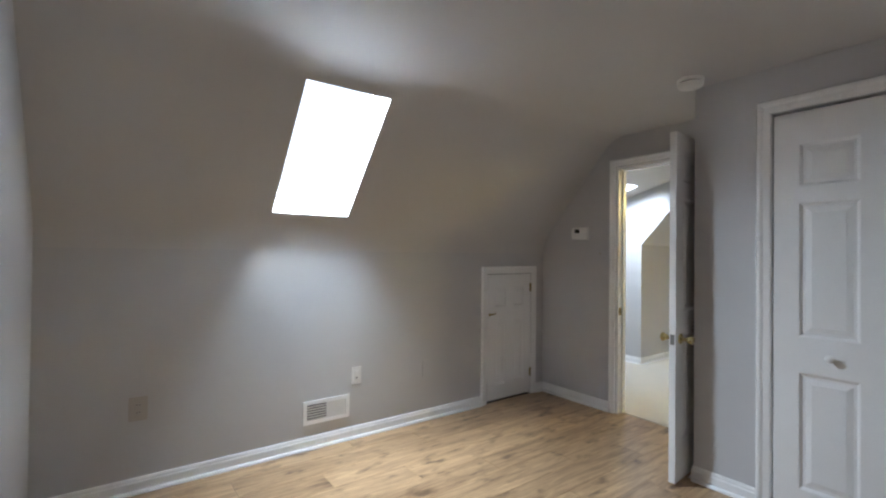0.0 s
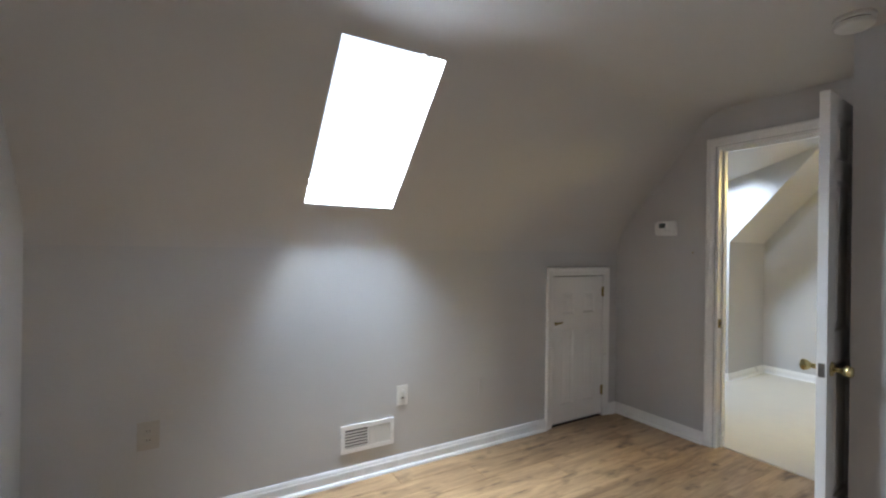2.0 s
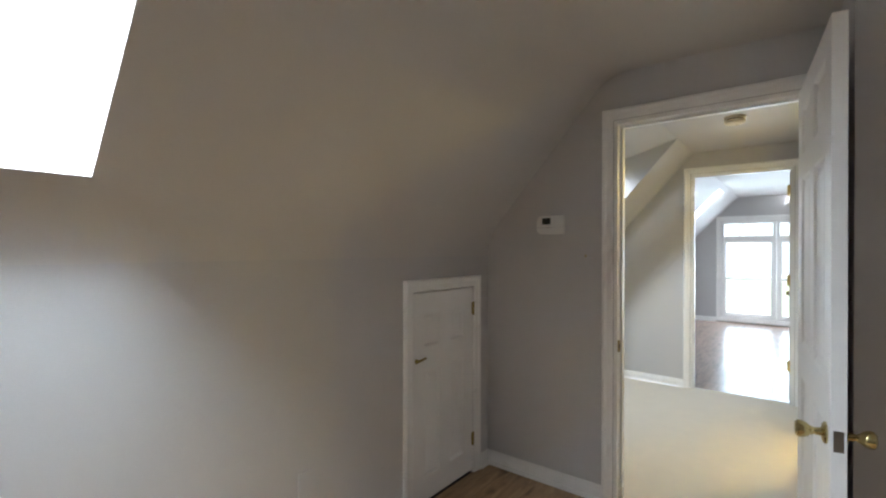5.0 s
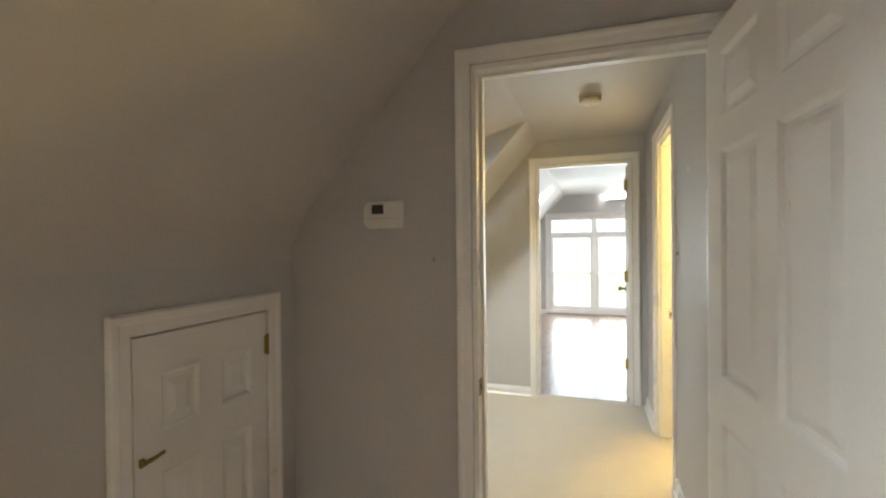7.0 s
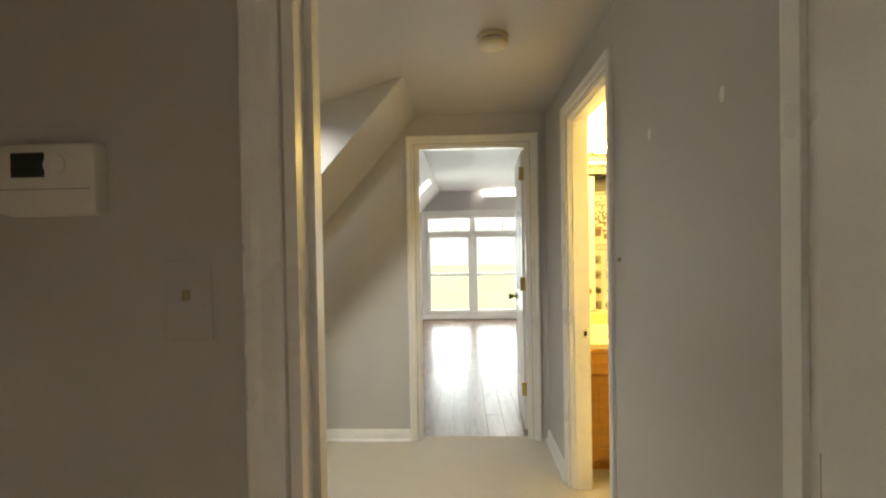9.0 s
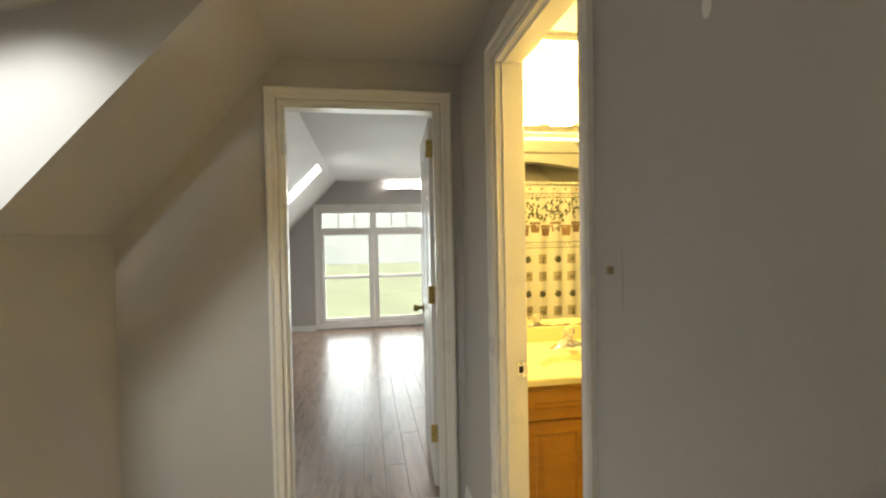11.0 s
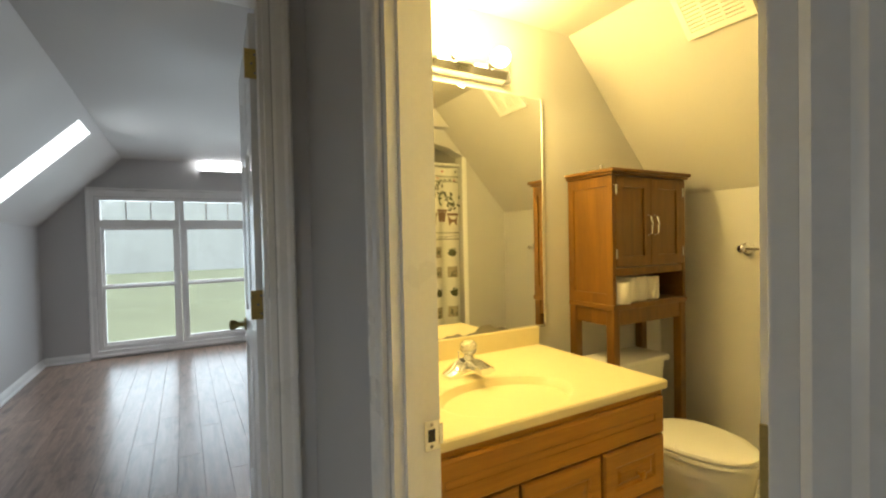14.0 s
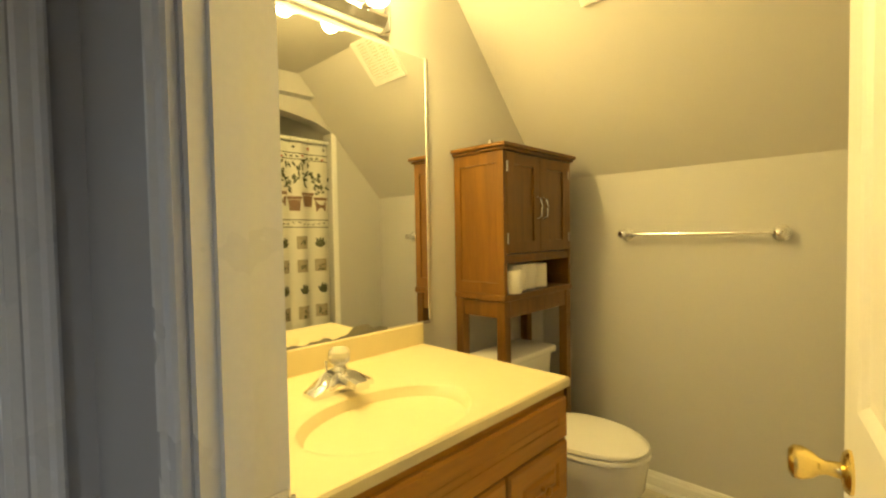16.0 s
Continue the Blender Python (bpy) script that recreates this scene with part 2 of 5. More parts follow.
def tube(bm, points, radius, steps=10):
    rings = []
    for i, p in enumerate(points):
        p = Vector(p)
        d = (Vector(points[min(i + 1, len(points) - 1)]) - Vector(points[max(i - 1, 0)])).normalized()
        q = d.to_track_quat("Z", "Y").to_matrix()
        r = radius[i] if isinstance(radius, (list, tuple)) else radius
        rings.append([p + q @ Vector((r * math.cos(2 * math.pi * k / steps), r * math.sin(2 * math.pi * k / steps), 0)) for k in range(steps)])
    return loft(bm, rings)


# ---- shell ----
NORTH = [(KN, KZ), (NY, CEIL)]


def gable(bm, x0, x1, holes, ky=KN, kz=KZ, ny=NY, ceil=CEIL, south=KS):
    """A wall across the house under both slopes, with upright openings (y0, y1, z0, z1) in it."""
    def top(y):
        if y > ny:
            return ceil + (kz - ceil) * (y - ny) / (ky - ny)
        if y < SY:
            return ceil + (SZ - ceil) * (SY - y) / (SY - KS)
        return ceil
    cuts = sorted({south, ky, *(c for c in (ny, SY) if south < c < ky), *(y for h in holes for y in h[:2])})
    for a, b in zip(cuts, cuts[1:]):
        mid = (a + b) / 2
        spans = sorted((h[2], h[3]) for h in holes if h[0] < mid < h[1])
        z = 0.0
        for lo, hi in spans:
            if lo > z:
                prism(bm, [(a, z), (b, z), (b, lo), (a, lo)], "x", x0, x1)
            z = hi
        prism(bm, [(a, z), (b, z), (b, top(b)), (a, top(a))], "x", x0, x1)
    return bm


def slope_frame(y0, z0, y1, z1):
    """Local axes on a sloping ceiling: x along the house, y up the slope, z outwards."""
    up = Vector((0, y1 - y0, z1 - z0))
    length = up.length
    up.normalize()
    along = Vector((1, 0, 0))
    out = along.cross(up)
    if out.z < 0:
        out = -out
    m = Matrix(((along.x, up.x, out.x, 0), (along.y, up.y, out.y, y0), (along.z, up.z, out.z, z0), (0, 0, 0, 1)))
    return m, length


def slope(name, x0, x1, line, hole=None, thick=0.2, label="painted sloping ceiling under the roof"):
    m, length = slope_frame(*line[0], *line[1])
    bm = bmesh.new()
    if hole:
        hx0, hx1, v0, v1 = hole
        for r in ((x0, hx0, 0, length), (hx1, x1, 0, length), (hx0, hx1, 0, v0), (hx0, hx1, v1, length)):
            if r[1] - r[0] > 1e-4 and r[3] - r[2] > 1e-4:
                box(bm, r[0], r[1], r[2], r[3], 0, thick, m=m)
    else:
        box(bm, x0, x1, 0, length, 0, thick, m=m)
    return structure(name, bm, CEILING, label, "ceiling"), m


# bedroom slope with its skylight
v_of = lambda z: (z - KZ) / (CEIL - KZ) * math.hypot(CEIL - KZ, KN - NY)
SK0, SK1 = v_of(1.526), v_of(2.163)
slope("ceiling_slope_bedroom_north", WX, AX0, NORTH, (0.565, 1.055, SK0, SK1))
SOUTH = [(KS, SZ), (SY, CEIL)]
slope("ceiling_slope_bedroom_south", WX, AX0, SOUTH)
structure("wall_bedroom_north", boxes((WX, 2.402, KN, KN + 0.1, 0, KZ), (2.940, AX0, KN, KN + 0.1, 0, KZ), (2.402, 2.940, KN, KN + 0.1, 1.113, KZ)), PAINT, "greige painted knee wall of the bedroom", "wall")
structure("wall_bedroom_south", boxes((WX, AX0, KS - 0.1, KS, 0, SZ)), PAINT, "greige painted low knee wall of the bedroom", "wall")
structure("ceiling_bedroom", boxes((WX, AX0, SY, NY, CEIL, CEIL + 0.15)), CEILING, "flat painted bedroom ceiling", "ceiling")
structure("wall_west", gable(bmesh.new(), WX - 0.14, WX, []), PAINT, "greige painted gable wall of the bedroom", "wall")
DA = (1.37, 2.178)
DOOR_A = 2.012
structure("wall_bedroom_east", gable(bmesh.new(), AX0, AX1, [(DA[0], DA[1], 0, DOOR_A)]), PAINT, "greige painted wall with a doorway", "wall")



def cove(name, x0, x1, before, corner, after, reach=0.12, steps=10):
    """Plaster rounded over the crease between two ceiling planes."""
    c = Vector(corner)
    a, b = c + (Vector(before) - c).normalized() * reach, c + (Vector(after) - c).normalized() * reach
    arc = [a * (1 - t) ** 2 + c * 2 * t * (1 - t) + b * t * t for t in [k / steps for k in range(steps + 1)]]
    bm = prism(bmesh.new(), [*(tuple(p) for p in arc), tuple(c)], "x", x0, x1)
    ob = structure(name, bm, CEILING, "softly rounded plaster crease of the ceiling", "ceiling")
    for p in ob.data.polygons:
        p.use_smooth = True
    ob.data.set_sharp_from_angle(angle=radians(15))
    return ob


cove("ceiling_crease_knee", WX, AX0, (KN, 0), (KN, KZ), (NY, CEIL))
cove("ceiling_crease_top", WX, AX0, (KN, KZ), (NY, CEIL), (SY, CEIL))

# landing with its dormer
DORM = (AX1, 4.85)
DEND, DTOP = 4.05, 1.72
slope("ceiling_slope_landing_north", DORM[1] + 0.03, BX0, NORTH)
structure("wall_landing_north", boxes((DORM[1] + 0.03, BX0, KN, KN + 0.1, 0, KZ)), PAINT, "greige painted knee wall of the landing", "wall")
bm = prism(bmesh.new(), [(KN, 0), (DEND, 0), (DEND, DTOP), (NY, CEIL), (KN, KZ)], "x", DORM[1], DORM[1] + 0.03)
structure("wall_dormer_east", bm, PAINT, "greige painted cheek wall of the dormer", "wall")
structure("wall_dormer_north", boxes((DORM[0], DORM[1] + 0.1, DEND, DEND + 0.12, 0, 2.3)), PAINT, "greige painted end wall of the dormer", "wall")
DLINE = [(DEND, DTOP), (NY, CEIL)]
DSK = (3.55, 4.58, 0.60, 1.26)
slope("ceiling_dormer", DORM[0], DORM[1], DLINE, DSK, 0.26, "painted ceiling of the dormer around a roof window")
structure("ceiling_landing", boxes((AX1, BX0, CY1, NY, CEIL, CEIL + 0.15)), CEILING, "flat painted landing ceiling", "ceiling")
structure("wall_dormer_west", boxes((AX0, AX1, KN + 0.1, DEND + 0.12, 0, 2.3)), PAINT, "greige painted cheek wall of the dormer", "wall")
DC = (4.268, 4.974)
structure("wall_landing_south", boxes((AX1, DC[0], CY0, CY1, 0, CEIL), (DC[1], BX0, CY0, CY1, 0, CEIL), (DC[0], DC[1], CY0, CY1, DOOR_C, CEIL)), PAINT, "greige painted landing wall with the bathroom doorway", "wall")
DB = (1.440, 2.230)
DOOR_B = 2.056
structure("wall_landing_east", gable(bmesh.new(), BX0, BX1, [(DB[0], DB[1], 0, DOOR_B)], south=CY1 - 0.11), PAINT, "greige painted wall with the end room's doorway", "wall")

# end room
EKN, EKZ, ENY = 3.02, 1.50, 2.27
ENORTH = [(EKN, EKZ), (ENY, CEIL + 0.02)]
slope("ceiling_slope_end_room_north", BX1, EX, ENORTH, (8.40, 8.88, 0.10, 1.0))
slope("ceiling_slope_end_room_south", BX1 + 0.11, EX, SOUTH)
structure("wall_end_room_north", boxes((BX1, EX, EKN, EKN + 0.1, 0, EKZ)), PAINT, "greige painted knee wall of the end room", "wall")
structure("wall_end_room_south", boxes((BX1 + 0.11, EX, KS - 0.1, KS, 0, SZ)), PAINT, "greige painted knee wall of the end room", "wall")
structure("ceiling_end_room", boxes((BX1, EX, SY, ENY, CEIL + 0.02, CEIL + 0.17)), CEILING, "flat painted ceiling of the end room", "ceiling")
EW = (0.01, 2.535, 0.10, 1.84)
structure("wall_east", gable(bmesh.new(), EX, EX + 0.14, [EW], ky=EKN, kz=EKZ, ny=ENY, ceil=CEIL + 0.02), PAINT, "greige painted gable wall with a wide window", "wall")

# bathroom
ALX, ALY = 4.30, -0.285
slope("ceiling_slope_bathroom", ALX - 1.0, MX, SOUTH)
structure("wall_bathroom_south", boxes((ALX - 1.0, MX, KS - 0.1, KS, 0, SZ)), PAINT, "greige painted low bathroom wall", "wall")
bm = gable(bmesh.new(), MX, BX1 + 0.13, [], ky=CY0, kz=CEIL, ny=CY0 - 0.01)
structure("wall_bathroom_mirror_side", bm, PAINT, "greige painted bathroom wall behind the mirror", "wall")
structure("ceiling_bathroom", boxes((AX1, MX, SY, CY0, CEIL, CEIL + 0.15)), CEILING, "flat painted bathroom ceiling", "ceiling")
bm = bmesh.new()
prism(bm, [(KS, 0), (ALY, 0), (ALY, CEIL + (SZ - CEIL) * (SY - ALY) / (SY - KS)), (KS, SZ)], "x", ALX - 0.12, ALX)
structure("wall_bathroom_tub_end", bm, PAINT, "greige painted wall beside the tub", "wall")
bm = bmesh.new()
arch = [(ALY + (1.24 - ALY) * k / 12, 1.97 + 0.09 * math.sin(math.pi * k / 12)) for k in range(13)]
for (ya, za), (yb, zb) in zip(arch, arch[1:]):
    top = [CEIL + (SZ - CEIL) * max(0.0, SY - y) / (SY - KS) for y in (ya, yb)]
    prism(bm, [(ya, min(za, top[0] - 0.002)), (yb, min(zb, top[1] - 0.002)), (yb, top[1]), (ya, top[0])], "x", ALX - 0.12, ALX)
structure("wall_tub_header", bm, PAINT, "painted arched header over the tub", "wall")
step_z = 2.13
step_y = SY - (CEIL - step_z) / (CEIL - SZ) * (SY - KS)
structure("wall_tub_soffit", prism(bmesh.new(), [(step_y + 0.003, step_z), (CY0, step_z), (CY0, CEIL - 0.002), (SY, CEIL - 0.002)], "x", ALX, ALX + 0.085), PAINT, "painted soffit step above the tub alcove", "wall")
structure("wall_tub_head", boxes((ALX - 0.9, ALX - 0.12, ALY - 0.1, ALY, 0, 1.9)), PAINT, "pale end wall of the tub alcove", "wall")
structure("wall_tub_back", boxes((ALX - 1.0, ALX - 0.9, KS, CY0, 0, CEIL)), PAINT, "pale wall behind the tub", "wall")

# ---- floors and grounds ----
structure("subfloor_bedroom", boxes((WX - 0.14, AX0 + 0.06, KS - 0.1, KN + 0.13, -0.20, -0.012)), DARK, "dark floor base under the laminate", "floor")
structure("floor_landing", boxes((AX0 + 0.06, BX0 + 0.06, CY0 + 0.05, KN, -0.2, 0.006), (AX1, DORM[1] + 0.03, KN, DEND, -0.2, 0.006)), CARPET, "cream cut-pile carpet of the landing", "carpet")
structure("floor_bathroom", boxes((ALX - 1.0, MX, KS, CY0 + 0.05, -0.2, 0.0)), VINYL, "beige vinyl bathroom floor", "floor")
structure("subfloor_end_room", boxes((BX0 + 0.06, EX, KS, EKN, -0.2, -0.012)), DARK, "dark floor base under the laminate", "floor")
structure("ground", boxes((-200, 600, -500, 500, -3.4, -3.2)), GRASS, "wide green lawn around the house", "ground")


# ---- trim ----
def casing(name, horizontal, a, b, top, face, out, width=0.075, bottom=0.0, jamb=None, sill=False, label="white painted door casing with mitred corners"):
    """A moulded frame round an opening. horizontal: 'x' or 'y', the axis along the wall; face: the wall's plane; out: +1 or -1."""
    bm = bmesh.new()
    profile = [(0.004, 0.0), (0.004, 0.009), (0.012, 0.013), (width * 0.55, 0.015), (width * 0.72, 0.021), (width - 0.006, 0.021), (width, 0.014), (width, 0.0)]
    rings = []
    path = [(a, bottom, -1, 0), (a, top, -1, 1), (b, top, 1, 1), (b, bottom, 1, 0)]
    if sill:
        path = [(a, bottom, -1, -1), (a, top, -1, 1), (b, top, 1, 1), (b, bottom, 1, -1), (a, bottom, -1, -1)]
    for u, z, du, dz in path:
        ring = []
        for w, d in profile:
            uu, zz, dd = u + du * w, z + dz * w, face + out * d
            ring.append((uu, dd, zz) if horizontal == "x" else (dd, uu, zz))
        rings.append(ring)
    loft(bm, rings, cap=not sill)
    return structure(name, bm, TRIM, label, "door casing")


def jamb(name, horizontal, a, b, top, f0, f1, stop):
    """The lining of a doorway, 2 cm thick, with its stop."""
    bm = bmesh.new()
    rows = [(a, a + 0.018, f0, f1, 0, top), (b - 0.018, b, f0, f1, 0, top), (a + 0.018, b - 0.018, f0, f1, top - 0.018, top),
            (a + 0.018, a + 0.030, stop, stop + 0.035, 0, top - 0.018), (b - 0.030, b - 0.018, stop, stop + 0.035, 0, top - 0.018),
            (a + 0.030, b - 0.030, stop, stop + 0.035, top - 0.030, top - 0.018)]
    for u0, u1, d0, d1, z0, z1 in rows:
        if horizontal == "x":
            box(bm, u0, u1, d0, d1, z0, z1)
        else:
            box(bm, d0, d1, u0, u1, z0, z1)
    return structure(name, bm, TRIM, "white painted doorway lining with its stop", "door frame")


def skirting(name, horizontal, a, b, face, out, height=0.082):
    bm = bmesh.new()
    prof = [(0, 0.0), (0.030, 0.0), (0.029, 0.008), (0.024, 0.015), (0.0145, 0.018), (0.014, height * 0.68), (0.010, height * 0.78), (0.010, height * 0.86), (0.005, height), (0, height)]
    pts = [(face + out * d, z) for d, z in prof]
    if horizontal == "x":
        prism(bm, pts, "x", a, b)
    else:
        v0, v1 = [bm.verts.new((p[0], a, p[1])) for p in pts], [bm.verts.new((p[0], b, p[1])) for p in pts]
        bm.faces.new(v0)
        bm.faces.new(v1[::-1])
        for i in range(len(pts)):
            j = (i + 1) % len(pts)
            bm.faces.new((v0[i], v1[i], v1[j], v0[j]))
    return structure(name, bm, TRIM, "white painted moulded baseboard", "baseboard")


CW = 0.058
casing("trim_door_bedroom", "y", DA[0], DA[1], DOOR_A, AX0, -1, CW)
casing("trim_door_bedroom_landing_side", "y", DA[0], DA[1], DOOR_A, AX1, 1, CW)
jamb("jamb_bedroom", "y", DA[0] - 0.0, DA[1], DOOR_A, AX0 + 0.002, AX1 - 0.002, AX0 + 0.05)
casing("trim_door_end_room", "y", DB[0], DB[1], DOOR_B, BX0, -1, CW)
casing("trim_door_end_room_inside", "y", DB[0], DB[1], DOOR_B, BX1, 1, CW)
jamb("jamb_end_room", "y", DB[0], DB[1], DOOR_B, BX0 + 0.002, BX1 - 0.002, BX0 + 0.02)
casing("trim_door_bathroom", "x", DC[0], DC[1], DOOR_C, CY1, 1, CW)
casing("trim_door_bathroom_inside", "x", DC[0], DC[1], DOOR_C, CY0, -1, 0.06)
jamb("jamb_bathroom", "x", DC[0], DC[1], DOOR_C, CY0 + 0.002, CY1 - 0.002, CY0 + 0.05)
AC = (2.402, 2.940, 1.113)
casing("trim_access_door", "x", AC[0], AC[1], AC[2], KN, -1, 0.068, label="white painted casing of the low access door")
CLX, CLY = 2.50, 1.287
skirting("baseboard_bedroom_north", "x", WX, AC[0] - 0.068, KN, -1)
skirting("baseboard_bedroom_north_corner", "x", AC[1] + 0.068, AX0, KN, -1)
skirting("baseboard_bedroom_east", "y", DA[1] + CW, KN - 0.014, AX0, -1)
skirting("baseboard_bedroom_west", "y", KS, KN - 0.014, WX, 1)
skirting("baseboard_landing_east", "y", DB[1] + CW, KN, BX0, -1)
skirting("baseboard_landing_north", "x", DORM[1] - 0.014, BX0 - 0.014, KN, -1)
skirting("baseboard_dormer", "y", KN, DEND, DORM[1], -1)
skirting("baseboard_landing_south", "x", DC[1] + CW, BX0, CY1, 1)
skirting("baseboard_landing_south_west", "x", AX1, DC[0] - CW, CY1, 1)
skirting("baseboard_bathroom_south", "x", ALX, MX, KS, 1)
skirting("baseboard_bathroom_end", "y", KS + 0.014, ALY, ALX, 1)
skirting("baseboard_end_room_north", "x", BX1, EX, EKN, -1)
skirting("baseboard_end_room_east", "y", EW[1] + 0.08, EKN - 0.014, EX, -1)
skirting("baseboard_end_room_east_south", "y", KS, EW[0] - 0.08, EX, -1)

# closet block in the bedroom
CLO = (0.012, 0.902)
bm = bmesh.new()
for y0, y1, z0 in ((CLO[1], CLY, 0), (CLO[0], CLO[1], DOOR_H)):
    prism(bm, [(y0, z0), (y1, z0), (y1, CEIL), (y0, CEIL)], "x", CLX, CLX + 0.1)
prism(bm, [(SY, 0), (CLO[0], 0), (CLO[0], CEIL), (SY, CEIL)], "x", CLX, CLX + 0.1)
prism(bm, [(KS, 0), (SY, 0), (SY, CEIL), (KS, SZ)], "x", CLX, CLX + 0.1)
box(bm, CLX + 0.1, AX0, CLY - 0.1, CLY, 0, CEIL)
structure("wall_closet", bm, PAINT, "greige painted wall around the closet", "wall")
casing("trim_closet", "y", CLO[0], CLO[1], DOOR_H, CLX, -1, 0.07)
skirting("baseboard_closet", "y", CLO[1] + 0.07, CLY, CLX, -1)
skirting("baseboard_closet_side", "x", CLX, AX0, CLY, 1)


# ---- doors ----
def panel_rings(x0, x1, z0, z1, y, out):
    """A sunk moulding and a raised field, as rectangles from the slab's face inwards."""
    for inset, depth in ((0.0, 0.0), (0.006, 0.003), (0.014, 0.010), (0.026, 0.010), (0.050, 0.0035)):
        yy = y - out * depth
        yield [(x0 + inset, yy, z0 + inset), (x1 - inset, yy, z0 + inset), (x1 - inset, yy, z1 - inset), (x0 + inset, yy, z1 - inset)]


def panelled(root, w, h, th, cols, rows, mat, z0=0.012):
    """A slab of stiles and rails with one raised panel for each column and row; local x is the width, y the thickness (0 to -th)."""
    xs = [0.0, *(v for c in cols for v in c), w]
    zs = [z0, *(v for r in rows for v in r), h]
    slab = None
    for i in range(0, len(xs), 2):
        ob = part("stile", boxes((xs[i], xs[i + 1], -th, 0, z0, h)), mat, root, local=True)
        slab = ob
    for c in cols:
        for i in range(0, len(zs), 2):
            part("rail", boxes((c[0], c[1], -th, 0, zs[i], zs[i + 1])), mat, root, local=True)
    for c in cols:
        for r in rows:
            bm = bmesh.new()
            loft(bm, list(panel_rings(*c, *r, 0, 1))[::-1] + list(panel_rings(*c, *r, -th, -1)))
            part("panel", bm, mat, root, local=True)
    return slab


def knob_set(slab, x, z, th, mat=BRASS):
    for side, y in ((1, 0.0), (-1, -th)):
        m = Matrix.Translation((x, y, z)) @ pose(0, 0, 0, -90 * side)
        bm = lathe(bmesh.new(), [(0.0, 0), (0.031, 0), (0.031, 0.004), (0.026, 0.009), (0.012, 0.012), (0.010, 0.028), (0.013, 0.036), (0.020, 0.045), (0.0245, 0.056), (0.024, 0.066), (0.017, 0.072), (0, 0.073)], m)
        part("knob", bm, mat, slab, "round brass knob on its rose", local=True, smooth=True)
    part("latch_plate", boxes((x + 0.0635, x + 0.0665, -th + 0.006, -0.006, z - 0.029, z + 0.029)), STEEL, slab, "metal latch plate", local=True)


def hinges(root, zs, th, mat, y=0.0, leaf=0.033):
    for z in zs:
        bm = boxes((-0.004, 0.0, -leaf if y == 0 else -th - 0.012, 0 if y == 0 else -th + leaf, z - 0.048, z + 0.048))
        lathe(bm, [(0, -0.05), (0.004, -0.05), (0.007, -0.046), (0.007, 0.046), (0.004, 0.05), (0, 0.05)], Matrix.Translation((-0.004, y + (0.005 if y == 0 else -0.005), z)), 12)
        h = part("hinge", bm, mat, root, "brass butt hinge", local=True)
        for dz in (-0.03, 0.0, 0.03):
            yy = (-leaf / 2 if y == 0 else -th + leaf * 0.45) + (0.006 if dz == 0 else -0.004)
            part("screw", lathe(bmesh.new(), [(0, 0), (0.0042, 0), (0.0036, 0.0012), (0, 0.0012)], Matrix.Translation((-0.0038, yy, z + dz)) @ pose(0, 0, 0, 0, -90, 0), 10), STEEL, h, local=True)


SIX = [(0.235, 0.835), (0.965, 1.625), (1.715, 1.905)]


def six_cols(w):
    s = 0.105 if w > 0.6 else 0.09
    return [(s, w / 2 - s * 0.45), (w / 2 + s * 0.45, w - s)]


# bedroom door, open against the closet's side
WA = 0.775
door = thing("door_bedroom", (AX0 - 0.006, DA[0] + 0.012, 0), "white six-panel door standing open on brass hinges", "door", kind="structure", turn=185.2)
slab = panelled(door, WA, 1.992, 0.035, six_cols(WA), SIX, DOORPAINT)
knob_set(slab, WA - 0.066, 0.815, 0.035, BRASS_WORN)
hinges(door, (0.25, 1.02, 1.80), 0.035, BRASS_OLD, y=0.0)

# end room door, open into that room
WB = 0.735
door = thing("door_end_room", (BX1 + 0.010, DB[0] + 0.038, 0), "white six-panel door standing open into the bright room", "door", kind="structure", turn=-3.5)
slab = panelled(door, WB, 2.028, 0.035, six_cols(WB), SIX, DOORPAINT)
knob_set(slab, WB - 0.066, 0.90, 0.035, BRASS_OLD)
hinges(door, (0.306, 1.068, 1.862), 0.035, HINGE, y=-0.035, leaf=0.05)

# bathroom door, open inwards
WC = 0.655
door = thing("door_bathroom", (DC[0] + 0.076, CY0 - 0.002, 0), "white six-panel bathroom door standing open inwards", "door", kind="structure", turn=-80.6)
slab = panelled(door, WC, 2.02, 0.035, six_cols(WC), SIX, DOORPAINT)
knob_set(slab, WC - 0.066, 0.865, 0.035)
hinges(door, (0.30, 1.045, 1.83), 0.035, HINGE, y=-0.035, leaf=0.035)

# low access door
door = thing("door_access", (AC[0] + 0.003, KN + 0.026, 0.0), "low white panelled access door shut in the knee wall", "door", kind="structure")
w = AC[1] - AC[0] - 0.006
slab = panelled(door, w, AC[2] - 0.004, 0.03, [(0.085, w / 2 - 0.045), (w / 2 + 0.045, w - 0.085)], [(0.145, 0.71), (0.825, 0.995)], DOORPAINT, 0.02)
for z in (0.205, 0.985):
    bm = boxes((w - 0.012, w + 0.012, -0.034, -0.030, z - 0.035, z + 0.035))
    lathe(bm, [(0, -0.04), (0.005, -0.04), (0.005, 0.04), (0, 0.04)], Matrix.Translation((w + 0.001, -0.036, z)), 10)
    part("hinge", bm, BRASS_OLD, door, "aged brass butt hinge", local=True)
bm = boxes((0.012, 0.026, -0.040, -0.030, 0.752, 0.775), bevel=0.002)
tube(bm, [(0.02, -0.045, 0.764), (0.045, -0.050, 0.768), (0.080, -0.046, 0.772)], [0.007, 0.006, 0.005], 10)
part("latch", bm, BRASS_OLD, door, "small brass lever latch", local=True, smooth=True)
